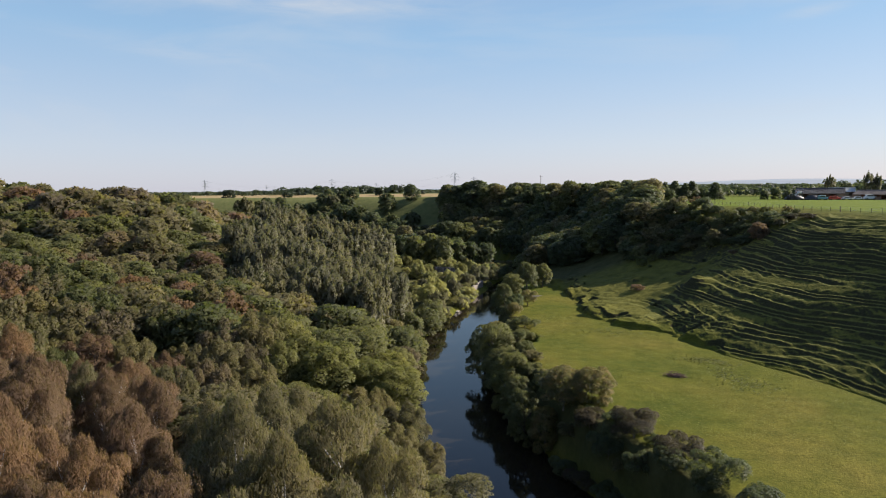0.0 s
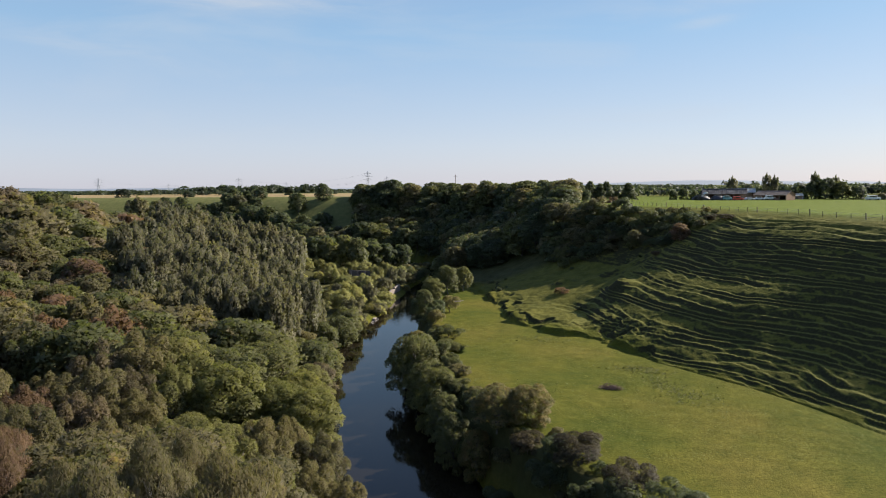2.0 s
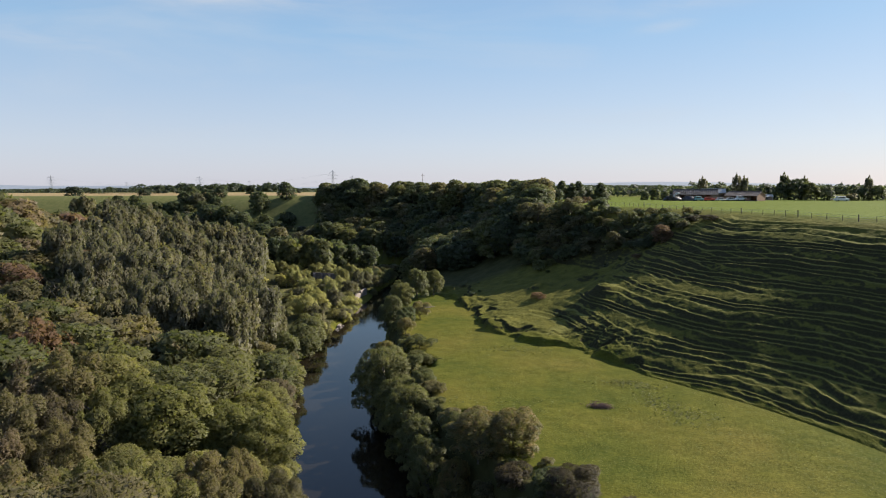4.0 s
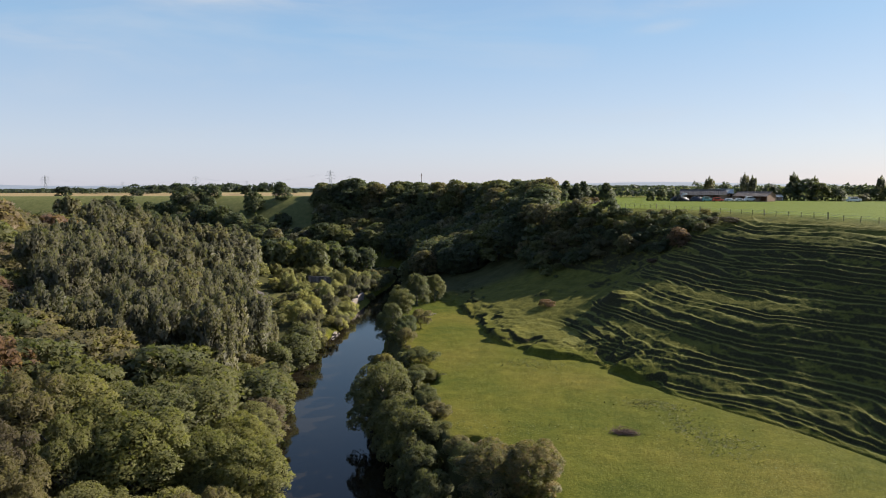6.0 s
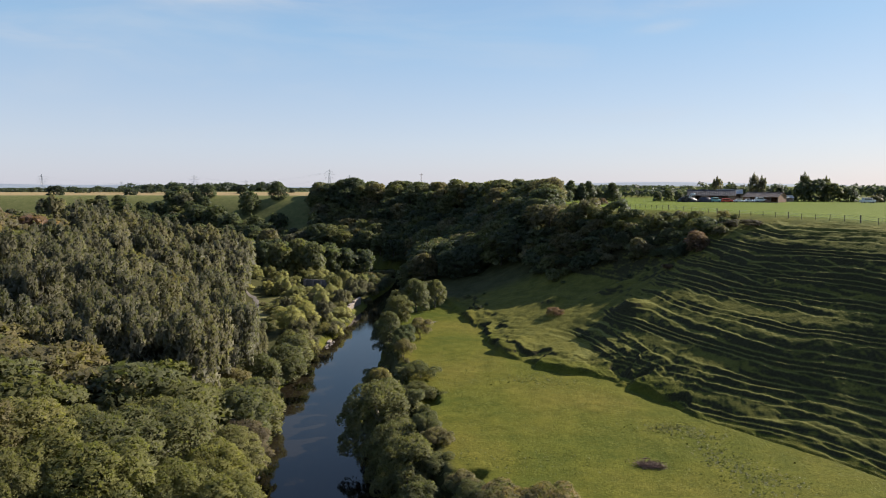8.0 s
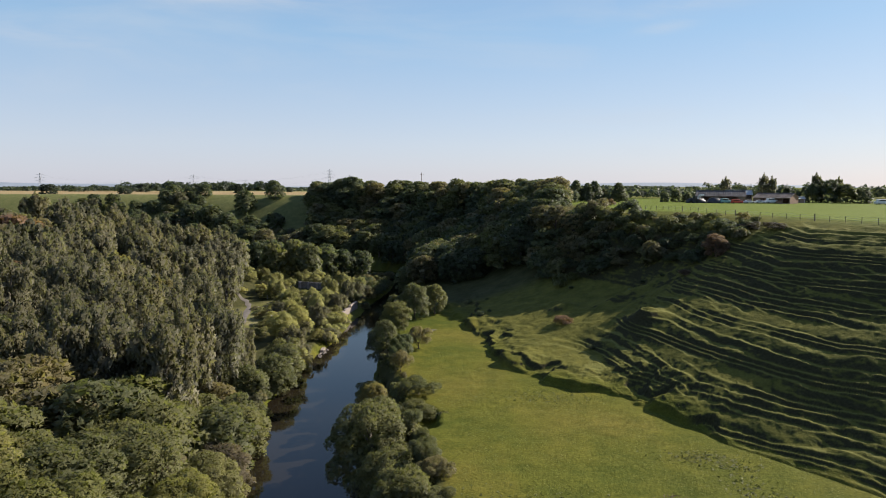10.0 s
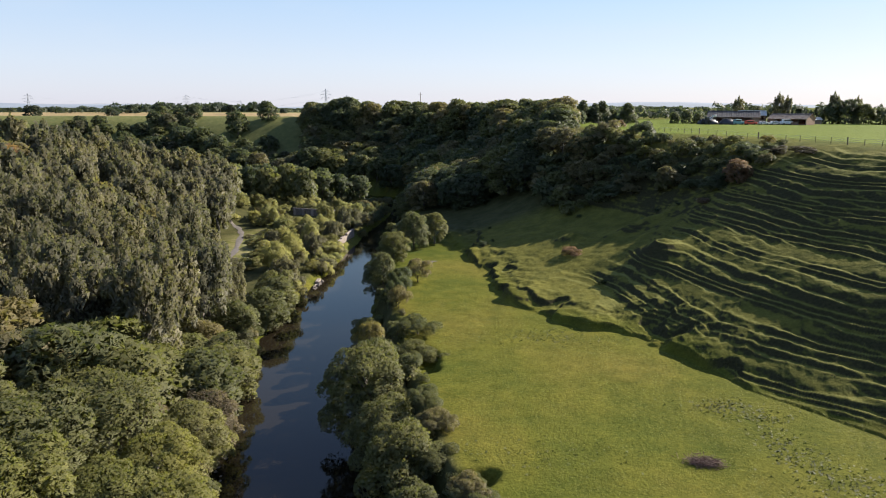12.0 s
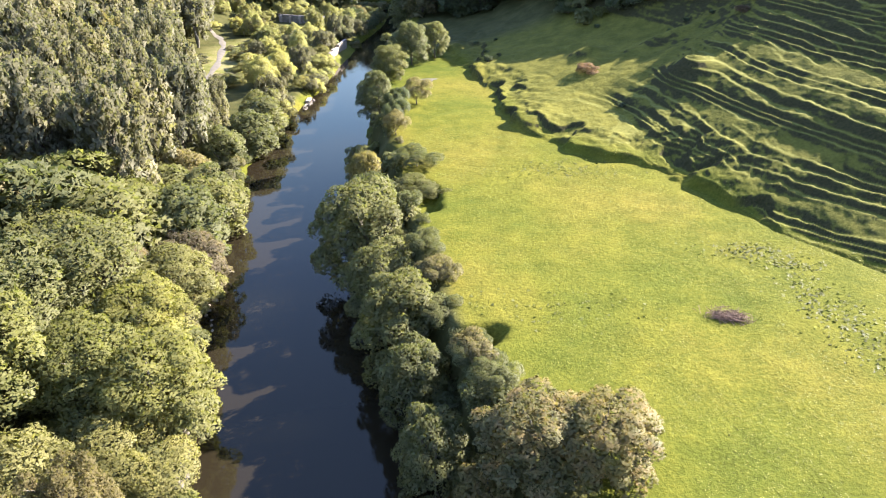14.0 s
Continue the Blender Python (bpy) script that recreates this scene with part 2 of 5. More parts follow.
def land(x, y, fine=True):
    """Height of the ground and masks of what covers it."""
    x, y = np.asarray(x, float), np.asarray(y, float)
    r, hw = along(x, y, RIVER)
    e = np.abs(r) - hw + 0.9 * fbm(x / 6, y / 6, 5, 3)
    # left bank: low shelf, then a wooded hill
    e0 = 7 + 28 * smooth(150, 205, y) + 8 * smooth(30, 90, y)
    rise = (0.24 + 0.07 * smooth(125, 170, y)) * np.maximum(e - e0, 0)
    rise = 35 * (1 - np.exp(-rise / 35 - 0.6 * (rise / 35) ** 2))
    left = -3.9 + rise + 0.5 * fbm(x / 18, y / 18, 11) * smooth(6, 20, e)
    left = left + 7 * np.exp(-(((x + 125) / 26) ** 2 + ((y - 187) / 26) ** 2))
    left = WATER - 0.15 + (left - WATER + 0.15) * smooth(0, 3.0, e)
    # right bank: meadow, scarp, hillside, plateau
    d, _ = along(x, y, BRINK)
    dd = -d + (0.4 + 1.4 * smooth(165, 190, y)) * fbm(x / 16, y / 16, 21, 3)
    s, _ = along(x, y, SCARP)
    s = s + 0.8 * fbm(x / 9, y / 9, 22, 3)
    u = np.maximum(s, 0) / (np.maximum(s, 0) + np.maximum(dd, 0) + 1e-6)
    down = np.maximum(dd, 0) * np.maximum(1, 46 / (np.maximum(s, 0) + np.maximum(dd, 0) + 1e-6))
    steep = np.interp(down, [0, 3, 9, 16, 36, 46, 60], [27.1, 26.5, 23.9, 19.6, 7.7, 2.9, 0])
    bench = 3.0 + 0.07 * np.maximum(s, 0)
    spur = 0.5 * (steep + bench + np.sqrt((steep - bench) ** 2 + 0.25))
    coombe = np.interp(u, [0, 0.10, 0.20, 0.35, 0.6, 0.85, 0.95, 1], [0, 0.02, 0.06, 0.15, 0.40, 0.84, 0.97, 1])
    hollow = smooth(157, 171, y - 0.25 * (x - 30))
    base = spur + (3.0 + 24.1 * coombe - spur) * hollow
    h = np.where(s < 0, 3.0, np.where(dd > 0, base, np.interp(dd, [-400, -60, -6, 0], [25.3, 26.6, 27.7, 27.1]) + 2.0 * smooth(30, -30, x) * smooth(-20, -120, dd) * smooth(-420, -200, dd)))
    # old river cliff: a broken, slumped step below a narrow bench
    up = smooth(112, 130, y) * smooth(222, 205, y)
    w1 = s + 2.6 * fbm(x / 7, y / 7, 23, 3) + 1.5 * fbm(x / 2.6, y / 2.6, 24, 2)
    w2 = s - 4.5 + 4.0 * fbm(x / 6, y / 6, 27, 3) + 1.2 * fbm(x / 2.2, y / 2.2, 28, 2)
    crag = np.clip(0.75 + 1.2 * fbm(x / 7, y / 7, 29, 2), 0.3, 1.0)
    h = h + up * (1.25 * crag * smooth(0.0, 1.1, w1) + 0.9 * (1.15 - crag) * smooth(0, 1.2, w2)) * smooth(0.55, 0.3, u)
    # knoll at the cliff's corner, grassy mounds on the bench and at the foot of the spur
    h = h + 1.5 * np.exp(-(((x - 11.5) / 2.4) ** 2 + ((y - 150.5) / 2.0) ** 2)) + 2.2 * np.exp(-(((x - 34.5) / 2.6) ** 2 + ((y - 153.5) / 3.2) ** 2))
    h = h + 1.5 * np.exp(-(((x - 24.5) / 2.6) ** 2 + ((y - 175.5) / 2.2) ** 2)) + 1.6 * np.exp(-(((x - 37) / 6) ** 2 + ((y - 171) / 2.2) ** 2))
    meadow = 0.25 * fbm(x / 22, y / 22, 31) + 0.08 * fbm(x / 3, y / 3, 33, 3)
    slope = smooth(0.0, 2.5, s) * smooth(-2, 4, dd)
    h = h + meadow * (1 - slope)
    step = smooth(-0.5 + 1.5 * up, 1.5 + 1.5 * up, s + 1.6 * fbm(x / 6, y / 6, 49, 2)) * smooth(-2, 4, dd + 5 * fbm(x / 10, y / 10, 48, 2)) * (1 - 0.9 * smooth(153, 163, y - 0.25 * (x - 30))) * (1 - smooth(195, 205, y))
    if fine:
        # narrow trodden ledges along the contours, joined by slanting ones
        wob = 1.5 * fbm(x / 30, y / 30, 41, 2) + 0.55 * fbm(x / 8, y / 12, 43, 2) + 0.14 * fbm(x / 2.4, y / 2.4, 44, 3) + 0.34 * np.sin(1.9 * h + 0.05 * y) + 0.2 * np.sin(3.3 * h)
        p = h / 0.86 + wob
        f = p - np.floor(p)
        row = np.floor(p)
        tread = np.clip(0.31 + 0.24 * fbm(x / 3, y / 3, 45, 2), 0.14, 0.40)
        ledge = np.where(f < tread, f * 0.02, 0.02 * tread + (f - tread) / (1 - tread) * (1 - 0.02 * tread))
        strength = np.clip(1.15 + 1.8 * fbm(x / 7 + 3.7 * row, y / 10, 47, 2), 0.6, 1.0) * step
        p2 = h / 0.9 - 0.05 * y + 0.03 * x + 1.0 * fbm(x / 15, y / 15, 141, 3) + 0.14 * fbm(x / 2, y / 2, 144, 2)
        f2 = p2 - np.floor(p2)
        tread2 = np.clip(0.18 + 0.10 * fbm(x / 3, y / 3, 145, 2), 0.1, 0.28)
        ledge2 = np.where(f2 < tread2, f2 * 0.02, 0.02 * tread2 + (f2 - tread2) / (1 - tread2) * (1 - 0.02 * tread2))
        strength2 = np.clip(0.15 + 2.4 * fbm(x / 9, y / 9, 147, 2), 0.0, 0.85) * step
        h = h + 0.86 * (ledge - f) * strength + 0.9 * (ledge2 - f2) * strength2
        # tussocks on the banks between them, lumpy turf elsewhere on the slope
        h = h + 0.10 * fbm(x / 0.9, y / 0.9, 51, 3) * step + (0.12 * fbm(x / 1.1, y / 1.1, 53, 2) + 0.25 * fbm(x / 3.5, y / 3.5, 54, 3)) * (slope - step)
        h = h + 0.5 * fbm(x / 2.0, y / 2.0, 57, 4) * smooth(-0.5, 1.5, s) * smooth(9, 5, s) * up
        land.tread = np.maximum(np.where(f < tread, strength, 0.0), np.where(f2 < tread2, strength2, 0.0)) * np.where(r > 0, 1, 0)
    # a gully and a slump that eat into the meadow from the bank
    warp = 0.25 * fbm(x / 1.6, y / 1.6, 58, 2)
    h = h - 1.6 * smooth(1.0, 0.45, np.hypot((x - 0.6 - 0.7 * (y - 99.2)) / 3.6, (y - 99.2) / 2.4) + warp) - 1.5 * smooth(1.0, 0.4, np.hypot((x + 3.2) / 2.6, (y - 126) / 5.5) + warp)
    land.scarp = s
    # slumped gullies into the meadow's edge
    bank = smooth(0.0, 2.9, e + 1.6 * fbm(x / 7, y / 7, 55, 2) * smooth(0.5, 3, e)) ** 0.8
    right = WATER - 0.15 + (h - WATER + 0.15) * bank
    # far lowland
    out = np.where(r > 0, right, left)
    out = np.where(e < 0, WATER - 0.15 - 1.2 * smooth(0, 4, -e), out)
    far = smooth(700, 1300, y + 0.35 * np.abs(x)) * smooth(200, -500, x)
    out = out - 13 * far + 5 * fbm(x / 420, y / 420, 61, 3) * smooth(600, 1600, np.hypot(x, y))
    return out, r, e, dd


def ground_z(x, y):
    return float(land(np.array([x]), np.array([y]), False)[0][0])


def lines(spans, reach0, reach1, growth):
    """Grid lines: spans of (start, end, step) end to end, then ever wider out to the reaches."""
    mid = []
    for a, b, st in spans:
        mid += list(np.arange(a, b - 1e-6, st))
    lo, s, v = [], spans[0][2], spans[0][0]
    while v > reach0:
        s = min(s * growth, 220)
        v -= s
        lo.append(v)
    hi, s, v = [], spans[-1][2], mid[-1]
    while v < reach1:
        s = min(s * growth, 220)
        v += s
        hi.append(v)
    return np.array(lo[::-1] + mid + hi)


def sheet(name, xs, ys, zs):
    nx, ny = len(xs), len(ys)
    X, Y = np.meshgrid(xs, ys)
    co = np.stack([X, Y, zs], -1).reshape(-1, 3).astype(np.float32)
    i = (np.arange(ny - 1)[:, None] * nx + np.arange(nx - 1)[None]).ravel()
    quads = np.stack([i, i + 1, i + nx + 1, i + nx], -1).astype(np.int32)
    me = bpy.data.meshes.new(name)
    me.vertices.add(len(co))
    me.vertices.foreach_set("co", co.ravel())
    me.loops.add(quads.size)
    me.loops.foreach_set("vertex_index", quads.ravel())
    me.polygons.add(len(quads))
    me.polygons.foreach_set("loop_start", np.arange(0, quads.size, 4, dtype=np.int32))
    me.polygons.foreach_set("use_smooth", np.ones(len(quads), bool))
    me.update()
    return me


def mask_attr(me, name, values):
    a = me.attributes.new(name, "FLOAT", "POINT")
    a.data.foreach_set("value", np.asarray(values, np.float32).ravel())


xs = lines([(-80, -34, 1.4), (-34, -6, 0.9), (-6, 4, 0.4), (4, 24, 0.24), (24, 76, 0.125), (76, 88, 0.3)], -4600, 4600, 1.07)
ys = lines([(40, 72, 1.0), (72, 90, 0.5), (90, 172, 0.21), (172, 205, 0.45), (205, 300, 1.3)], -420, 4700, 1.065)
GX, GY = np.meshgrid(xs, ys)
GZ, GR, GE, GD = land(GX, GY)
GS = land.scarp
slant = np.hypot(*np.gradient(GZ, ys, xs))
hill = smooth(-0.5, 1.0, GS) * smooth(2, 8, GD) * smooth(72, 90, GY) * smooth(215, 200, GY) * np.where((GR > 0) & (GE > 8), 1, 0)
# masks by steepness: risers painted shade-dark, level treads painted sunlit-pale
RISER_SHADE, TREAD = hill * smooth(0.58, 0.76, slant), land.tread * smooth(0.4, 0.2, slant)
ground_me = sheet("ground", xs, ys, GZ)
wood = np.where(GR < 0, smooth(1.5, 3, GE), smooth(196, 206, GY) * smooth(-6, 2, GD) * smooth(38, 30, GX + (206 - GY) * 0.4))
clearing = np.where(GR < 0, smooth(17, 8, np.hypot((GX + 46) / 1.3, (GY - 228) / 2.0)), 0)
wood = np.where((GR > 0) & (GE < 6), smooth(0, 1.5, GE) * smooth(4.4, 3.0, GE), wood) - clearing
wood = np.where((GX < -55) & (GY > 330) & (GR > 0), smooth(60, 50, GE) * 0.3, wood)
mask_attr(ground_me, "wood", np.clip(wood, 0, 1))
stubble = smooth(-8, -16, GD) * smooth(60, 20, GX) * smooth(452, 466, GY) * smooth(600, 580, GY)
mask_attr(ground_me, "stubble", stubble)
mask_attr(ground_me, "bare", clearing * 0.6)
mask_attr(ground_me, "field", smooth(-3, -7, GD) * smooth(20, 40, GX) * smooth(460, 430, GY))
mask_attr(ground_me, "dry", smooth(60, 10, GX) * smooth(330, 380, GY))
mask_attr(ground_me, "rough", smooth(0, 4, GS) * smooth(-3, 3, GD))
mask_attr(ground_me, "riser_shade", RISER_SHADE)
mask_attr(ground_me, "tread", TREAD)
gm, n, l, p = mat("grassland")


def attr(name):
    a = n.new("ShaderNodeAttribute")
    a.attribute_name = name
    return a.outputs["Fac"]


co = n.new("ShaderNodeTexCoord").outputs["Object"]
big = noise_node(n, l, 0.045, 5, 0.6, co)
mid_ = noise_node(n, l, 0.35, 6, 0.65, co)
small = noise_node(n, l, 3.0, 5, 0.7, co)
grass = ramp(n, l, big, [(0.32, (0.062, 0.076, 0.013)), (0.5, (0.099, 0.098, 0.017)), (0.68, (0.132, 0.111, 0.024))])
grass = mixc(n, l, 0.75, grass, ramp(n, l, mid_, [(0.3, (0.62, 0.70, 0.65)), (0.7, (1.25, 1.2, 1.15))]), "MULTIPLY")
grass = mixc(n, l, 0.9, grass, ramp(n, l, small, [(0.3, (0.58, 0.64, 0.58)), (0.7, (1.35, 1.32, 1.25))]), "MULTIPLY")
turf = ramp(n, l, mid_, [(0.3, (0.066, 0.069, 0.016)), (0.7, (0.138, 0.128, 0.029))])
turf = mixc(n, l, 0.6, turf, ramp(n, l, small, [(0.3, (0.6, 0.6, 0.6)), (0.7, (1.35, 1.3, 1.25))]), "MULTIPLY")
col = mixc(n, l, attr("rough"), grass, turf)
# dead grass and soil on the risers, darkened to paint in their shade
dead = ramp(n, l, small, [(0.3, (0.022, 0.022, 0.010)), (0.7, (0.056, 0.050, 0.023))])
col = mixc(n, l, attr("riser_shade"), col, dead)
# cropped grass on the treads, made paler to paint the lit ledge lines
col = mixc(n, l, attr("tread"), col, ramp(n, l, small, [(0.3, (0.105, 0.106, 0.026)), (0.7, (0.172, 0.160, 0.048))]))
col = mixc(n, l, attr("field"), col, ramp(n, l, mid_, [(0.3, (0.088, 0.118, 0.015)), (0.7, (0.124, 0.148, 0.022))]))
col = mixc(n, l, attr("dry"), col, ramp(n, l, mid_, [(0.3, (0.095, 0.106, 0.036)), (0.7, (0.150, 0.146, 0.056))]))
col = mixc(n, l, attr("stubble"), col, ramp(n, l, mid_, [(0.3, (0.24, 0.17, 0.085)), (0.7, (0.33, 0.25, 0.13))]))
# leaf litter under trees; on the far slope its darkness also paints shade
litter_shade = ramp(n, l, mid_, [(0.3, (0.035, 0.038, 0.014)), (0.7, (0.075, 0.070, 0.028))])
col = mixc(n, l, attr("wood"), col, litter_shade)
col = mixc(n, l, attr("bare"), col, ramp(n, l, mid_, [(0.35, (0.13, 0.14, 0.035)), (0.62, (0.26, 0.22, 0.14))]))
l.new(col, p.inputs["Base Color"])
p.inputs["Roughness"].default_value = 0.85
p.inputs["Specular IOR Level"].default_value = 0.04
both = n.new("ShaderNodeMath")
both.operation = "ADD"
l.new(mid_, both.inputs[0])
l.new(small, both.inputs[1])
bump(n, l, both.outputs[0], 0.8, 0.16, p)
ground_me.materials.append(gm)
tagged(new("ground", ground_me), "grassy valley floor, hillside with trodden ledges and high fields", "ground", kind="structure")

# water sheet along the river
wm, n, l, p = mat("river_water")
co = n.new("ShaderNodeTexCoord").outputs["Object"]
p.inputs["Base Color"].default_value = (0.014, 0.011, 0.007, 1)
p.inputs["Roughness"].default_value = 0.04
p.inputs["IOR"].default_value = 1.333
rip = noise_node(n, l, 0.9, 4, 0.6, co)
bump(n, l, rip, 0.06, 0.12, p)
bm = bmesh.new()
rows_ = []
for k in range(len(RIVER)):
    a, b = RIVER[max(k - 1, 0)], RIVER[min(k + 1, len(RIVER) - 1)]
    t_ = Vector((b[0] - a[0], b[1] - a[1], 0)).normalized()
    nrm = Vector((t_.y, -t_.x, 0))
    c_ = Vector((RIVER[k][0], RIVER[k][1], WATER))
    w_ = RIVER[k][2] + 2.2
    rows_.append([bm.verts.new(c_ + nrm * (w_ * s)) for s in (-1, -0.5, 0, 0.5, 1)])
for a, b in zip(rows_[:-1], rows_[1:]):
    for k in range(4):
        bm.faces.new((a[k], a[k + 1], b[k + 1], b[k]))
me = bpy.data.meshes.new("river")
bm.to_mesh(me)
bm.free()
me.materials.append(wm)
tagged(new("water", me), "dark calm river water mirroring sky and trees", "water", kind="structure")
# ---------------------------------------------------------------- trees


def leaves_mesh(name, centres, normals, half, rng, material, aspect=1.4, shade=None, hang=0):
    """One small pointed leaf spray (a triangle) at each centre; shade: the way in which it takes the light."""
    k = len(centres)
    tan = np.cross(normals, rng.normal(size=(k, 3)))
    if hang:
        tan = rng.normal(0, 0.3, (k, 3)) - (0, 0, 1)
    tan /= np.linalg.norm(tan, axis=1, keepdims=True) + 1e-9
    bit = np.cross(normals, tan)
    bit *= hang or 1
    aspect = aspect if not hang else 1.45 / hang**0.5
    hs = half[:, None] * 1.25
    v = np.stack([centres - tan * hs * aspect * 0.5 - bit * hs * 0.8, centres + tan * hs * aspect, centres - tan * hs * aspect * 0.5 + bit * hs * 0.8], 1)
    me = bpy.data.meshes.new(name)
    me.vertices.add(3 * k)
    me.vertices.foreach_set("co", v.astype(np.float32).ravel())
    me.loops.add(3 * k)
    me.loops.foreach_set("vertex_index", np.arange(3 * k, dtype=np.int32))
    me.polygons.add(k)
    me.polygons.foreach_set("loop_start", np.arange(0, 3 * k, 3, dtype=np.int32))
    me.polygons.foreach_set("use_smooth", np.ones(k, bool))
    me.update()
    if shade is not None:
        me.normals_split_custom_set_from_vertices(np.repeat(shade, 3, axis=0).astype(np.float32))
    me.materials.append(material)
    return me


def crown_points(rng, lobes, count, droop=0.0):
    """Points on the outer skin of a heap of uneven lobes."""
    lobes = np.array(lobes, float)
    area = (lobes[:, 3] * lobes[:, 4]) ** 1.0
    heart = np.average(lobes[:, :3], axis=0, weights=area) - (0, 0, 0.6)
    reach = np.abs(lobes[:, :3] - heart).max(axis=0) + lobes[:, 3].mean()
    pts, nrm = [], []
    while sum(map(len, pts)) < count:
        m = count * 2
        pick = rng.choice(len(lobes), m, p=area / area.sum())
        d = rng.normal(size=(m, 3))
        d /= np.linalg.norm(d, axis=1, keepdims=True)
        keep = d[:, 2] > rng.uniform(-0.6, 0.2, m)
        d, pick = d[keep], pick[keep]
        L = lobes[pick]
        bumpy = 1 + 0.10 * np.sin(7 * d[:, 0] + pick) * np.sin(6 * d[:, 1] + 2 * pick) + 0.06 * np.sin(15 * d[:, 2] + 9 * d[:, 0])
        rad = bumpy * (1 - np.abs(rng.normal(0, 0.07, len(d))) + 0.05 * rng.uniform(-1, 1, len(d)) ** 3)
        q = L[:, :3] + d * rad[:, None] * L[:, [3, 3, 4]]
        inside = np.zeros(len(q), bool)
        for c in lobes:
            inside |= (((q - c[:3]) / c[[3, 3, 4]]) ** 2).sum(1) < 0.62
        pts.append(q[~inside])
        nrm.append(d[~inside])
    q, d = np.concatenate(pts)[:count], np.concatenate(nrm)[:count]
    if droop:
        q[:, 2] -= droop * rng.uniform(0, 1, len(q)) ** 2
    nn = 0.6 * d + rng.normal(0, 0.7, d.shape) + (0, 0, 0.1)
    nn /= np.linalg.norm(nn, axis=1, keepdims=True)
    whole = (q - heart) / reach**1.5
    whole /= np.linalg.norm(whole, axis=1, keepdims=True) + 1e-9
    lit = 0.55 * whole + 0.4 * d + 0.3 * nn + (0, 0, 0.75)
    return q, nn, lit / np.linalg.norm(lit, axis=1, keepdims=True)


def limb(bm, a, b, r0, r1, sides=6):
    a, b = Vector(a), Vector(b)
    q = (b - a).to_track_quat("Z", "Y")
    ring = []
    for c, r in ((a, r0), (b, r1)):
        ring.append([bm.verts.new(c + q @ Vector((math.cos(t) * r, math.sin(t) * r, 0))) for t in [2 * math.pi * k / sides for k in range(sides)]])
    for k in range(sides):
        bm.faces.new((ring[0][k], ring[0][(k + 1) % sides], ring[1][(k + 1) % sides], ring[1][k])).smooth = True


def tube(bm, knots, radii, sides, root=None):
    """A tapering tube through the knots with shared rings; root: a vertex of the stem that it grows from."""
    rings = []
    for k, c in enumerate(knots):
        q = (Vector(knots[min(k + 1, len(knots) - 1)]) - Vector(knots[max(k - 1, 0)])).to_track_quat("Z", "Y")
        rings.append([bm.verts.new(Vector(c) + q @ Vector((math.cos(t) * radii[k], math.sin(t) * radii[k], 0))) for t in [2 * math.pi * j / sides for j in range(sides)]])
    for lo, hi in zip(rings[:-1], rings[1:]):
        for j in range(sides):
            bm.faces.new((lo[j], lo[(j + 1) % sides], hi[(j + 1) % sides], hi[j])).smooth = True
    if root:
        bm.faces.new((root, rings[0][0], rings[0][1]))
    return rings


def trunk_mesh(name, rng, height, radius, spread, bark, limbs=6, lean=0.04):
    bm = bmesh.new()
    n_ = 5
    knots = [Vector((0, 0, -0.6))]
    for k in range(n_):
        knots.append(Vector((rng.normal(0, lean) * height * (k + 1) / n_, rng.normal(0, lean) * height * (k + 1) / n_, height * (k + 1) / n_)))
    rings = tube(bm, knots, [radius * (1 - 0.8 * k / n_) for k in range(n_ + 1)], 7)
    for k in range(limbs):
        s = knots[2 + k % 3]
        ang = 2.4 * k + rng.uniform(0, 0.5)
        mid_p = s + Vector((math.cos(ang) * spread * 0.45, math.sin(ang) * spread * 0.45, height * 0.16))
        end = mid_p + Vector((math.cos(ang + 0.3) * spread * 0.35, math.sin(ang + 0.3) * spread * 0.35, height * 0.16))
        tube(bm, [s, mid_p, end], [radius * 0.42, radius * 0.25, radius * 0.06], 5, rings[2 + k % 3][k % 7])
    me = bpy.data.meshes.new(name)
    bm.to_mesh(me)
    bm.free()
    me.materials.append(bark)
    return me


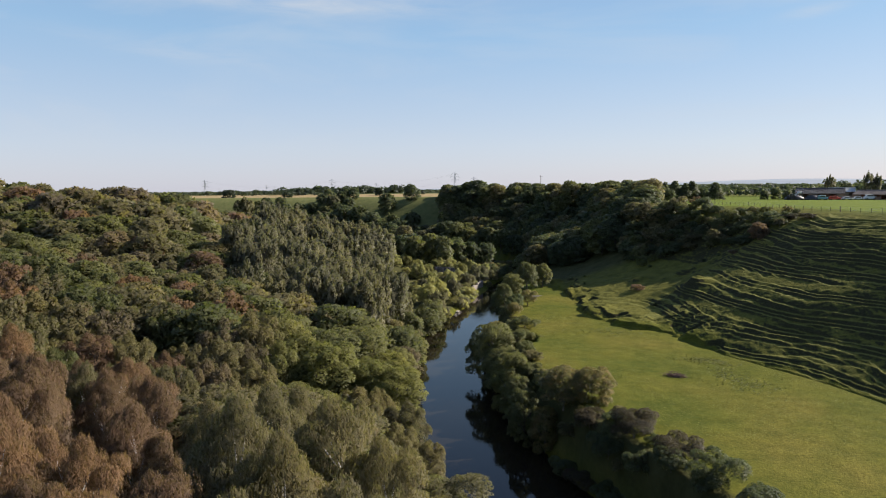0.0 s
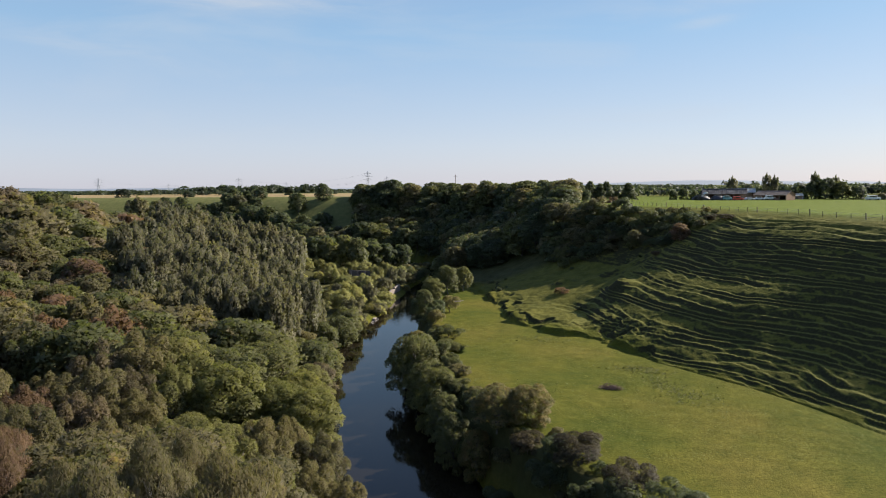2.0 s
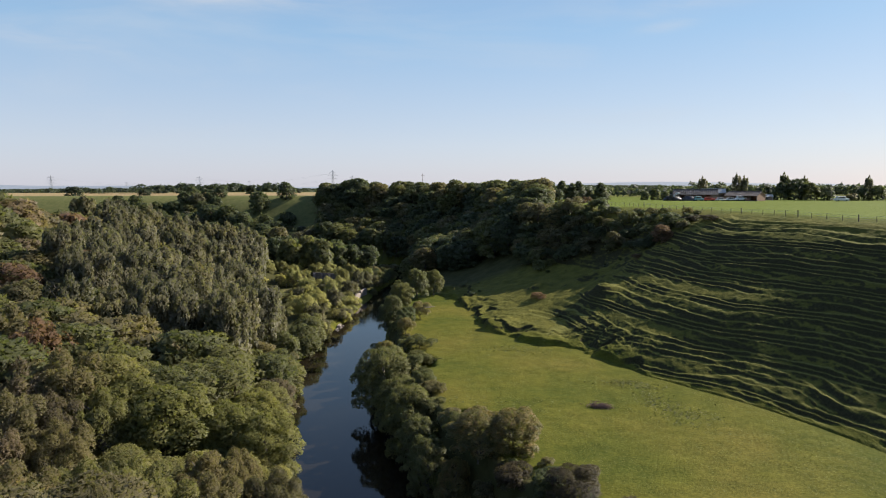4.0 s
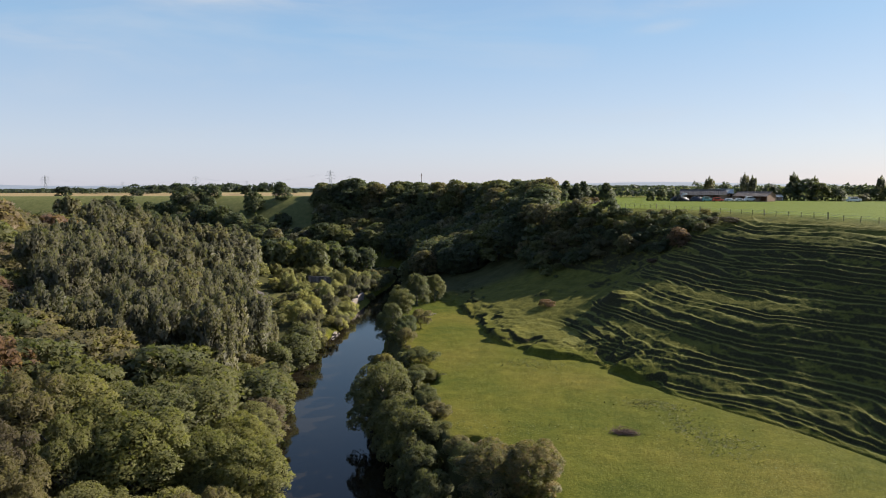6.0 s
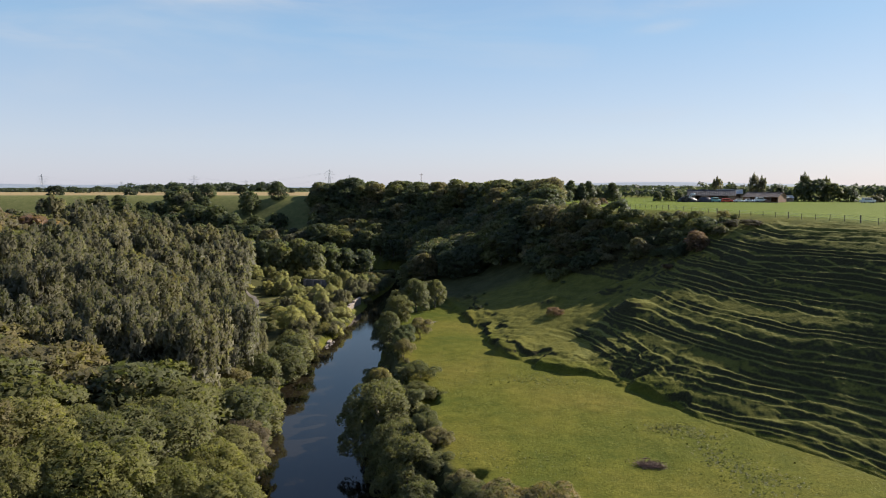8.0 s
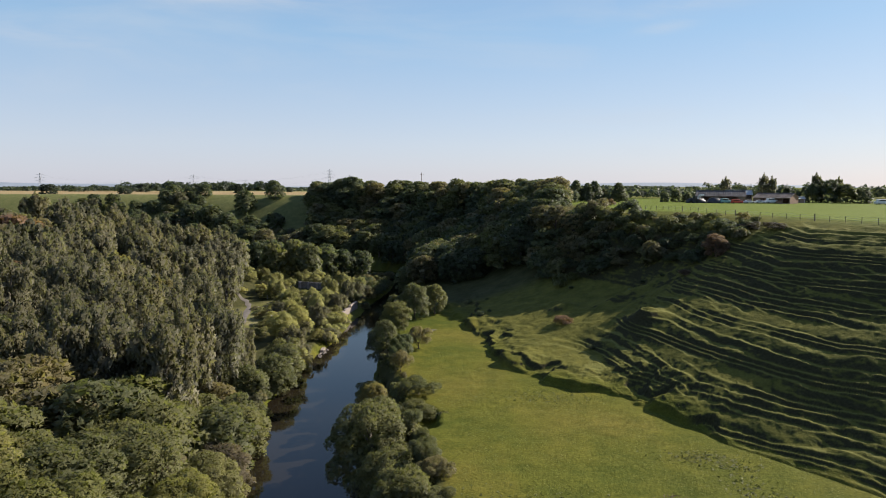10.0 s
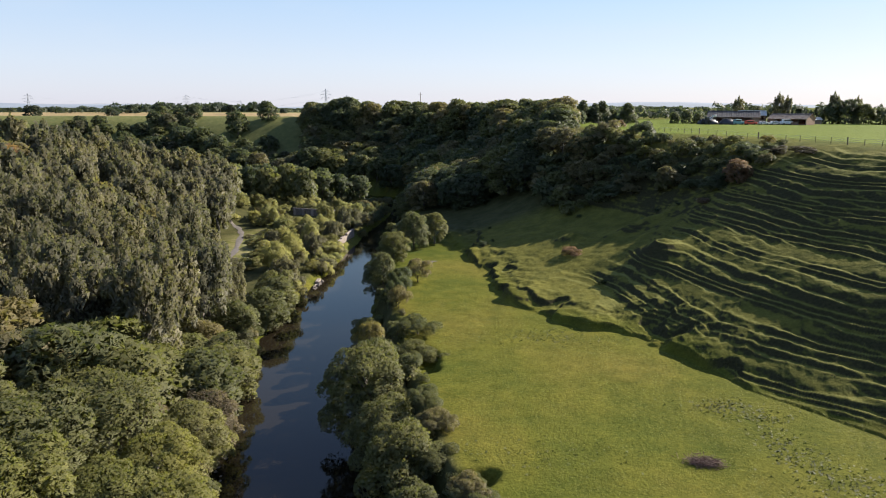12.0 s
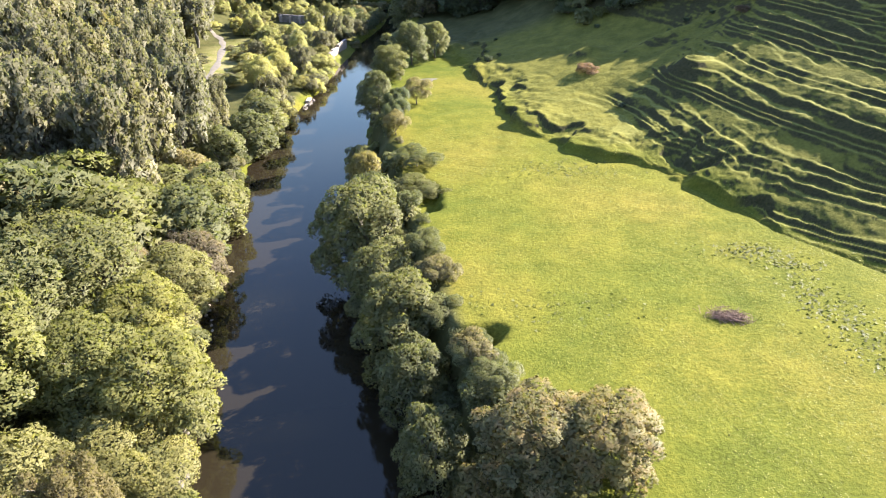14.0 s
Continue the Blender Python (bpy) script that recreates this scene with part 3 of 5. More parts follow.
def lobes_for(kind, rng):
    """Lobes of a crown for a tree one unit (10 m) tall: x, y, z, level radius, upright radius; all in metres for 10 m."""
    out = []
    if kind == "broad":
        out.append((0, 0, 5.2, 2.9, 3.9))
        for k in range(60):
            a, z = 2.4 * k + rng.uniform(-0.3, 0.3), rng.uniform(1.0, 9.0)
            r = 3.05 * math.sqrt(max(0.06, 1 - ((z - 4.6) / 4.9) ** 2)) * rng.uniform(0.76, 1.12)
            t_ = rng.uniform(0.5, 1.15)
            out.append((math.cos(a) * r, math.sin(a) * r, z, t_, t_ * rng.uniform(0.8, 1.05)))
        out.append((rng.uniform(-0.6, 0.6), rng.uniform(-0.6, 0.6), 8.3, 1.6, 1.4))
    elif kind == "plume":
        out.append((0, 0, 4.8, 1.6, 3.4))
        for k in range(44):
            a, z = 2.4 * k, rng.uniform(2.0, 8.2)
            r = 2.1 * math.sqrt(rng.uniform(0.05, 1)) * (1 - 0.035 * z)
            t_ = rng.uniform(0.26, 0.46)
            out.append((math.cos(a) * r, math.sin(a) * r, z, t_, min(t_ * rng.uniform(2.6, 4.4), 9.7 - 0.6 * r - z)))
        out.append((0, 0, 7.6, 0.5, 2.2))
    elif kind == "airy":
        out.append((0, 0, 5.8, 1.3, 3.4))
        for k in range(24):
            a, z = 2.4 * k, rng.uniform(2.6, 8.4)
            r = 2.3 * rng.uniform(0.4, 1.2) * (1.15 - z / 12)
            s = rng.uniform(0.4, 0.8)
            out.append((math.cos(a) * r, math.sin(a) * r, z, s, s * 1.5))
        out.append((0, 0, 9.0, 0.5, 1.0))
    elif kind == "low":
        for k in range(16):
            a = 2.4 * k
            r = rng.uniform(0.8, 4.4)
            s = rng.uniform(1.3, 2.4)
            out.append((math.cos(a) * r, math.sin(a) * r, rng.uniform(2.0, 6.4), s, s * 0.95))
    elif kind == "fir":
        for k in range(9):
            z = 1.6 + 0.95 * k
            out.append((rng.uniform(-0.25, 0.25), rng.uniform(-0.25, 0.25), z, 2.5 * (1 - (z / 11) ** 1.6) + 0.25, 1.0))
    return out


DETAIL = {"near": (19000, 0.082), "mid": (4600, 0.170), "far": (1500, 0.30)}
_made = {}


def tree_proto(kind, leaf, detail, variant, bark):
    """Trunk and crown meshes of a tree 10 m tall; built once and shared."""
    key = (kind, leaf, detail, variant)
    if key not in _made:
        rng = np.random.default_rng(abs(hash((len(kind) * 7 + ord(kind[0]), variant, len(detail)))) % 99991)
        count, half = DETAIL[detail]
        scale = {"broad": 1.0, "plume": 0.66, "airy": 0.58, "low": 1.15, "fir": 0.8}[kind]
        shape = lobes_for(kind, rng)
        q, nn, lit = crown_points(rng, shape, int(count * {"airy": 2.0, "plume": 1.1, "low": 0.7}.get(kind, 1)), 0.7 if kind == "airy" else 0.0)
        if kind == "plume":
            nn = nn * (1, 1, 0.5)
            nn /= np.linalg.norm(nn, axis=1, keepdims=True)
        size = half * scale * rng.uniform(0.55, 1.25, len(q))
        core, core_n, core_l = crown_points(rng, [(a, b, c, d * 0.86, e * 0.86) for a, b, c, d, e in shape], len(q) // 9)
        q, nn, lit = np.concatenate([q, core]), np.concatenate([nn, core_n]), np.concatenate([lit, core_l])
        size = np.concatenate([size, np.full(len(core), half * scale * (1.4 if kind == 'airy' else 1.9))])
        crown = leaves_mesh("crown", q, nn, size, rng, LEAF[leaf], shade=lit, hang={"airy": 0.45, "plume": 0.8}.get(kind, 0))
        stem = trunk_mesh("trunk", rng, 2.5 if kind == "low" else 7.4, 0.28 if kind != "airy" else 0.12, 2.6 if kind == "broad" else (0.7 if kind == "airy" else 1.5), bark)
        _made[key] = (stem, crown)
    return _made[key]


def tree(name, kind, leaf, detail, x, y, height, width=1.0, label="", category="tree", group="", z=None, rng=random, bark=None, sink=0.0):
    """A tree with its foot on the ground: trunk and crown under one empty."""
    bark = bark or (BIRCH if kind == "airy" else BARK)
    stem, crown = tree_proto(kind, leaf, detail, rng.randrange(3), bark)
    top = new(name)
    s = height / 10
    top.matrix_world = pose(x, y, (ground_z(x, y) if z is None else z) - sink, rng.uniform(-2.5, 2.5), rng.uniform(-2.5, 2.5), rng.uniform(0, 360)) @ Matrix.Diagonal((s * width, s * width, s, 1))
    for nm, me in (("trunk", stem), ("crown", crown)):
        new(nm, me).parent = top
    return tagged(top, label, category, group)


LABEL = {
    ("broad", "green"): "full green broadleaf tree in summer leaf",
    ("broad", "oak"): "broad oak-like tree with leaves turning gold",
    ("broad", "lime"): "bright yellow-green broadleaf tree on the bank",
    ("broad", "olive"): "olive-brown broadleaf tree beginning to turn",
    ("broad", "dark"): "dark green broadleaf tree on the shaded slope",
    ("broad", "rust"): "rust-brown broadleaf tree in autumn leaf",
    ("broad", "tan"): "broadleaf tree turning tan and pinkish brown",
    ("broad", "silver"): "grey-green willow tree with rounded crown",
    ("plume", "silver"): "tall silver-green poplar in a dense plantation",
    ("plume", "yellow"): "slender poplar turning yellow among green ones",
    ("airy", "birch"): "airy birch with drooping olive-brown twigs",
    ("airy", "rust"): "thin birch with rust-brown autumn leaves",
    ("low", "thicket"): "pale yellow-olive thicket bush with fine twigs",
    ("broad", "thicket"): "feathery yellow-olive tree in the riverside thicket",
    ("plume", "olive"): "feathery olive willow in the riverside thicket",
    ("plume", "thicket"): "feathery yellow-olive willow in the riverside thicket",
    ("broad", "birch"): "olive-brown broadleaf tree on the wooded hill",
    ("airy", "thicket"): "feathery pale olive sallow sapling",
    ("plume", "birch"): "fine-twigged olive-brown willow on the hill",
    ("plume", "tan"): "feathery tan-brown tree in autumn leaf",
    ("plume", "rust"): "feathery rust-brown tree in autumn leaf",
    ("low", "olive"): "low olive-green thicket bush with fine twigs",
    ("low", "dark"): "dark hawthorn bush on the grassy slope",
    ("low", "lime"): "pale green willow scrub bush",
    ("low", "scrub"): "yellow-green willow scrub in the sunny clearing",
    ("low", "gold"): "bright yellow-leaved scrub in the clearing",
    ("low", "bramble"): "dark brown withered bramble thicket on the bank",
    ("plume", "scrub"): "upright yellow-green willow sapling in the clearing",
    ("low", "yellow"): "yellowing scrub bush",
    ("airy", "scrub"): "feathery yellow-green willow sapling in the clearing",
    ("low", "rust"): "reddish hawthorn bush with berries and brown leaves",
    ("low", "silver"): "grey-green willow bush beside the water",
    ("low", "green"): "rounded green riverside bush on the bank",
    ("low", "oak"): "bramble and hawthorn bush with yellowing leaves",
    ("fir", "dark"): "dark evergreen tree in a plateau row",
    ("broad", "far"): "distant field tree with haze painted into its grey-green",
}


def lab(kind, leaf):
    return LABEL.get((kind, leaf), "green leafy tree beside the river")


def scatter(rng, inside, box, gap, tries):
    """Places in a box at least gap apart for which inside(x, y, z, r, e, d) holds, with the lie of the land there."""
    cand = np.array([(rng.uniform(box[0], box[1]), rng.uniform(box[2], box[3])) for _ in range(tries)])
    z, r, e, d = land(cand[:, 0], cand[:, 1], False)
    got, cell = [], {}
    for row in zip(*map(np.ndarray.tolist, (cand[:, 0], cand[:, 1], z, r, e, d))):
        x, y = row[:2]
        if not inside(*row):
            continue
        g = gap(x, y)
        ci, cj = int(x // 8), int(y // 8)
        if any((x - a) ** 2 + (y - b) ** 2 < g * g for i in (-1, 0, 1) for j in (-1, 0, 1) for a, b in cell.get((ci + i, cj + j), ())):
            continue
        cell.setdefault((ci, cj), []).append((x, y))
        got.append(row)
    return got


rng = random.Random(7)


# --- left bank wood
def left_inside(x, y, z, r, e, d):
    if r > 0 or e < 1.2 or y > 340:
        return False
    if math.hypot((x + 46) / 1.25, (y - 226) / 2.1) < 16:
        return False
    return abs(x) < 1.02 * (y + 10) + 6


for x, y, z, r, e, d in scatter(rng, left_inside, (-200, 20, 22, 340), lambda x, y: 4.7 if y < 70 else (4.7 if y < 130 else (4.8 if y < 205 else 5.8)), 16000):
    dist = math.hypot(x, max(0, y - 59), 22)
    v = lattice(np.array([x / 13]), np.array([y / 13]), 71)[0]
    v2 = rng.random()
    if y < 66:
        if e < 10:
            kind, leaf, ht = ("low", "olive", 7) if v > 0.4 else ("low", "thicket", 6)
        else:
            kind, leaf, ht = ("broad", ("oak", "olive", "green", "oak")[int(v2 * 4)], 12) if y > 47 and v > 0.35 and x - 4.5 > -0.70 * (y + 6.5) else ("airy", "rust", 16) if v2 < 0.8 and x - 4.5 < -0.70 * (y + 6.5) and y < 62 else ("airy", "birch", 16)
    elif y < 94:
        kind, leaf, ht = ("low", "thicket", 8) if v < 0.3 else ("plume", ("thicket", "olive", "birch")[int(v2 * 3)], 11)
    elif y < 130:
        kind, leaf, ht = ("broad", "lime", 14) if v < 0.6 else (("broad", "green", 14) if v < 0.80 else ("broad", "tan", 12))
        if v2 < 0.3:
            leaf = "thicket"
        if x < -44 and v < 0.6:
            leaf = "olive" if v < 0.45 else "green"
    elif (x + 1) / (y - 53) > (-0.375 if y < 195 else -0.335):
        if y > 172:
            continue
        kind, leaf, ht = ("broad", "green", 11) if v < 0.6 else ("broad", "lime", 10)
        if e > 7:
            kind, leaf, ht = "plume", "silver", 13 if v2 < 0.6 else 11
    elif e > 8 and y < 300:
        kind, leaf, ht = ("plume", "silver", 17) if v2 < 0.96 else ("plume", "yellow", 17)
    else:
        kind, leaf, ht = ("broad", "green", 12) if v < 0.6 else ("broad", "olive", 11)
    if y > 66 and x < -0.5 * y and v2 < 0.5:
        kind, leaf, ht = "plume" if y < 120 else "broad", "tan" if v2 < 0.10 else ("rust" if v2 < 0.18 else ("olive", "green", "birch")[int(v2 * 60) % 3]), 13
    if kind == "plume" and y > 120 and x < -0.55 * y:
        kind, leaf, ht = "broad", "olive" if v < 0.5 else "green", 11
    if x < -0.6 * y and y < 140:
        ht *= 0.78
    if e < 8 and y >= 66:
        ht *= 0.72
    detail = "near" if dist < 72 else ("mid" if dist < 150 else "far")
    name = {"plume": "poplar" if leaf in ("silver", "yellow") else "willow", "airy": "birch", "low": "thicket_bush"}.get(kind, {"lime": "alder", "green": "ash_tree", "thicket": "sallow"}.get(leaf, "broadleaf_tree"))
    wide = {"plume": 1.3 if y > 120 else 2.0, "airy": 1.35, "low": 1.35}.get(kind, 1.3)
    tree(name, kind, leaf, detail, x, y, ht * rng.uniform(0.85, 1.15), wide, lab(kind, leaf), "bush" if kind == "low" else "tree", "left bank wood", z=z, rng=rng, sink=1.4 if kind == "broad" else 0.3)


# --- shaded wood on the far slope
def slope_inside(x, y, z, r, e, d):
    return r > 0 and e > 1.0 and d > (-10 if y > 225 else -3) and y > max(206, 240 - 0.9 * x) and x < 0.165 * (y - 33) and x > -0.205 * (y - 50)


for x, y, z, r, e, d in scatter(rng, slope_inside, (-82, 46, 204, 430), lambda x, y: 5.4, 12000):
    leaf = rng.choice(["dark", "green", "dark", "green", "olive"])
    tree("slope_tree", "broad", leaf, "far" if y > 300 else "mid", x, y, rng.uniform(9.5, 14) * (0.8 if d < 1 else 1), 1.3, lab("broad", leaf), "tree", "wood on the far slope", z=z, rng=rng, sink=1.8)

# --- trees along the right bank: x, y, height, width, kind, leaf
for x, y, ht, wd, kind, leaf in [(4.4, 87, 6.2, 7.6, "broad", "oak"), (8.4, 86.6, 5.4, 7.0, "broad", "oak"), (-1.5, 91.2, 9.6, 6.4, "broad", "green"), (1.6, 88, 7.4, 5.5, "broad", "oak"),
                                 (-4.9, 105, 11, 9.2, "broad", "green"), (-3.2, 98.5, 9, 7.0, "broad", "green"), (-9.6, 120.5, 13.6, 12.4, "broad", "green"), (-8.8, 128, 11, 9, "broad", "green"),
                                 (-6.6, 112.5, 10, 9, "broad", "green"), (-11.2, 133, 7, 6, "broad", "green"), (-12.6, 148, 7, 6.4, "broad", "green"), (-12.6, 166, 7.5, 6, "broad", "dark"), (-2.2, 129, 1.7, 5, "low", "green"), (-11.2, 139, 9.5, 5.5, "broad", "gold"), (-11, 158.5, 6.5, 5.0, "broad", "green"), (-8.2, 152, 5, 4, "low", "dark"), (-8.4, 158, 5, 4, "low", "dark"),
                                 (-5.2, 162.5, 5, 5.2, "low", "olive"), (-7.6, 147, 5, 4, "low", "olive"), (-10.5, 177, 6.5, 7, "broad", "green"), (-7, 189, 8.5, 8, "broad", "green"), (-2.5, 195, 7.5, 6.5, "broad", "green"),
                                 (-13, 172, 4, 4, "low", "dark"), (-11, 178, 5, 5, "low", "green"), (-4.2, 135, 3.2, 6, "low", "green"), (-4.0, 129, 2.6, 5, "low", "green"),
                                 (-0.5, 97, 3.2, 4, "low", "dark"), (0.9, 99.5, 2.2, 4, "low", "green"), (1.6, 96.0, 2.0, 3.4, "low", "green"), (-1.6, 104, 2.6, 4, "low", "green"), (-2.6, 113, 2.6, 4, "low", "green"), (-4.6, 117.5, 2.6, 4, "low", "green"), (2.5, 93.5, 3, 3.6, "low", "green"), (-1.8, 108.5, 2.6, 3.4, "low", "olive"), (13, 74, 4.2, 6, "low", "bramble"), (17, 68, 4, 6, "low", "bramble"), (14.5, 78.5, 2.6, 4, "low", "bramble"),
                                 (20, 62, 4.5, 6, "low", "dark"), (4.6, 80.5, 3.4, 4.5, "low", "dark"), (7.4, 76.5, 3.6, 5, "low", "bramble"), (10.4, 72, 3.6, 5, "low", "dark"), (12.6, 67.5, 3.8, 5, "low", "bramble"), (15.4, 63, 4, 5.5, "low", "dark"), (7.6, 81, 2.4, 4, "low", "bramble"), (11, 78, 2.2, 4, "low", "dark"), (10, 75, 4.5, 5, "low", "dark"), (23, 55, 5, 6, "low", "dark")]:
    tree({"low": "bush"}.get(kind, "oak" if leaf == "oak" else "broadleaf_tree"), kind, leaf, "near", x, y, ht, wd / (0.8 * ht) if kind != "low" else wd / (1.05 * ht), lab(kind, leaf), "tree" if kind != "low" else "bush", "right bank trees", rng=rng)

# undergrowth on the steep right bank
def bank_inside(x, y, z, r, e, d):
    return r > 0 and 0.8 < e < (6.5 if y < 96 else 4.4)


for x, y, z, r, e, d in scatter(rng, bank_inside, (-20, 40, 45, 212), lambda x, y: 2.3 if 92 < y < 128 else 2.7, 2600):
    leaf = rng.choice(["dark", "green", "green", "olive", "green"]) if y > 84 else rng.choice(["bramble", "bramble", "dark", "olive"])
    ht = rng.uniform(1.8, 3.6) * (0.6 if e > 3.4 else 1)
    tree("bank_bush", "low", leaf, "mid" if y < 125 else "far", x, y, ht, rng.uniform(0.9, 1.3), lab("low", leaf), "bush", "right bank undergrowth", z=z, rng=rng, sink=0.2)

# --- bushes on the hillside and along its brink
for x, y, ht, wd, kind, leaf in [(42.5, 203, 3.4, 3.2, "low", "dark"), (36.5, 196, 3.0, 3.5, "low", "rust"), (33, 198, 6.5, 6, "broad", "olive"), (34, 192, 3.4, 5, "low", "dark"), (38, 190, 3.0, 5, "low", "dark"), (42, 188, 2.8, 5, "low", "olive"), (45, 183, 2.6, 4, "low", "dark"),
                                 (44.5, 180.5, 6.2, 5.0, "broad", "olive"), (43, 189, 4.6, 4.2, "broad", "dark"), (39, 186, 3, 4.6, "low", "olive"), (36.5, 189, 3, 4.8, "low", "dark"), (51.5, 165.3, 5.6, 5.0, "broad", "rust"), (48.5, 168.5, 3.2, 4.6, "low", "dark"), (52, 170, 3, 5, "low", "dark"),
                                 (57, 166.5, 2.4, 3.2, "low", "dark"), (54.5, 172, 2.6, 5, "low", "dark"), (59.5, 169, 2.2, 4.4, "low", "bramble"), (62, 164, 1.6, 5, "low", "bramble"), (52, 176, 2.8, 5, "low", "dark"), (45.5, 164.5, 1.8, 2.6, "low", "rust"), (23, 166.7, 2.0, 4.0, "low", "rust"),
                                 (25, 152, 1.1, 1.6, "low", "dark"), (8, 186, 1.6, 2.4, "low", "dark"), (28, 200, 5.5, 6, "broad", "olive"), (25, 199, 3.2, 5, "low", "dark"), (31, 203, 7, 7, "broad", "olive"), (27, 205, 7.5, 7, "broad", "green"), (34, 210, 7.5, 8, "broad", "olive"),
                                 (31, 196, 3, 5, "low", "dark"), (47, 175, 3.0, 4, "low", "dark"), (49, 180, 2.4, 3, "low", "green"), (47, 186, 2.8, 3, "low", "olive")]:
    tree("hawthorn" if kind == "low" else "broadleaf_tree", kind, leaf, "mid", x, y, ht, wd / ((1.05 if kind == "low" else 0.8) * ht), lab(kind, leaf), "bush" if kind == "low" else "tree", "hillside bushes", rng=rng, sink=0.25 if kind == "low" else 1.5)

# small dark gorse specks on the shaded slope
for k in range(16):
    x, y = rng.uniform(4, 44), rng.uniform(166, 204)
    if y < 186 - 0.5 * x + 4:
        continue
    tree("hawthorn", "low", "dark", "far", x, y, rng.uniform(0.6, 1.3), rng.uniform(1.0, 1.6), lab("low", "dark"), "bush", "hillside bushes", rng=rng, sink=0.1)


# dense scrub belt under the brink
def belt_inside(x, y, z, r, e, d):
    low = 14 + 4 * math.sin(y * 0.6) + max(0, y - 176) * 0.35
    return r > 0 and 1.5 < d < low and (168 if d < 8 else 165) < y < 214 and x > 24


for x, y, z, r, e, d in scatter(rng, belt_inside, (20, 62, 158, 214), lambda x, y: 2.8, 2600):
    leaf = rng.choice(["dark", "green", "dark", "olive", "green"])
    if y < 182 and rng.random() < 0.3:
        continue
    ht = rng.uniform(1.8, 3.4) + (1.4 * rng.random() if d > 6 else 0) + 0.2 * max(0, y - 192) * rng.random()
    tree("hawthorn", "low", leaf, "far", x, y, ht, rng.uniform(1.0, 1.4), lab("low", leaf), "bush", "hillside bushes", z=z, rng=rng, sink=0.25)


# trees dotted down the far valley side
def bend_inside(x, y, z, r, e, d):
    return r > 0 and e > 3 and d > 2 and x < -28


for x, y, z, r, e, d in scatter(rng, bend_inside, (-330, -28, 345, 450), lambda x, y: 6.0, 2600):
    v = lattice(np.array([x / 30]), np.array([y / 22]), 77)[0]
    if d < 28 and v < 0.66 - 0.008 * max(0, x + 80):
        continue
    leaf = rng.choice(["dark", "green", "green", "dark", "silver"])
    tree("valley_tree", "broad", leaf, "far", x, y, rng.uniform(6, 10), 1.35, lab("broad", leaf), "tree", "valley bend trees", z=z, rng=rng, sink=1.8)


# ---------------------------------------------------------------- built things


def part(name, bm, material, parent=None, label="", smooth_it=False):
    me = bpy.data.meshes.new(name)
    bm.normal_update()
    bm.to_mesh(me)
    bm.free()
    me.materials.append(material)
    if smooth_it:
        for f in me.polygons:
            f.use_smooth = True
    ob = new(name, me)
    if parent:
        ob.parent = parent
    if label:
        ob["label"] = label
    return ob


def box(bm, x0, x1, y0, y1, z0, z1, bevel=0.0):
    v = bmesh.ops.create_cube(bm, size=1.0)["verts"]
    for q in v:
        q.co = Vector((x0 + (q.co.x + 0.5) * (x1 - x0), y0 + (q.co.y + 0.5) * (y1 - y0), z0 + (q.co.z + 0.5) * (z1 - z0)))
    if bevel:
        bmesh.ops.bevel(bm, geom=list({e for q in v for e in q.link_edges}), offset=bevel, segments=1, affect="EDGES")
    return v


def boxed(*a, bevel=0.0):
    bm = bmesh.new()
    box(bm, *a, bevel=bevel)
    return bm


ROOF_GREY = simple("roof_sheet", (0.17, 0.155, 0.15), 0.75, 0, 0.3, 0.8)
ROOF_BROWN = simple("roof_old_sheet", (0.23, 0.19, 0.17), 0.8, 0, 0.35, 0.7)
BRICK = simple("barn_brick", (0.24, 0.145, 0.10), 0.9, 0, 0.3, 1.5)
BOARD = simple("barn_boards", (0.20, 0.15, 0.11), 0.9, 0, 0.3, 2.0)
DARK = simple("dark_inside", (0.02, 0.02, 0.022), 0.9, 0, 0.2, 1.0)
PALE = simple("pale_panel", (0.62, 0.62, 0.60), 0.6, 0, 0.12, 1.0)
RED = simple("red_paint", (0.50, 0.06, 0.03), 0.4, 0, 0.15, 2.0)
TEAL = simple("teal_paint", (0.16, 0.30, 0.30), 0.45, 0, 0.15, 2.0)
PLASTIC = simple("silage_sheet", (0.025, 0.025, 0.030), 0.5, 0, 0.3, 2.0)
WOODPOST = simple("post_wood", (0.16, 0.13, 0.10), 0.9, 0, 0.3, 6.0)
STEEL = simple("galvanised_steel", (0.38, 0.39, 0.40), 0.5, 0.6, 0.1, 1.0)
CONCRETE = simple("old_concrete", (0.25, 0.205, 0.175), 0.85, 0, 0.25, 1.2)
STONE = simple("pale_stone", (0.135, 0.115, 0.098), 0.9, 0, 0.4, 2.5)
GLASS = simple("dark_glass", (0.03, 0.035, 0.04), 0.1, 0, 0.1, 1.0)
RUBBER = simple("tyre_rubber", (0.02, 0.02, 0.02), 0.8, 0, 0.1, 5.0)
TWIG = simple("dead_twigs", (0.15, 0.095, 0.078), 0.9, 0, 0.35, 5.0)
GRAVEL = simple("track_gravel", (0.115, 0.098, 0.085), 0.95, 0, 0.25, 0.9)
MUD = simple("grey_mud", (0.09, 0.075, 0.06), 0.6, 0, 0.25, 1.5)


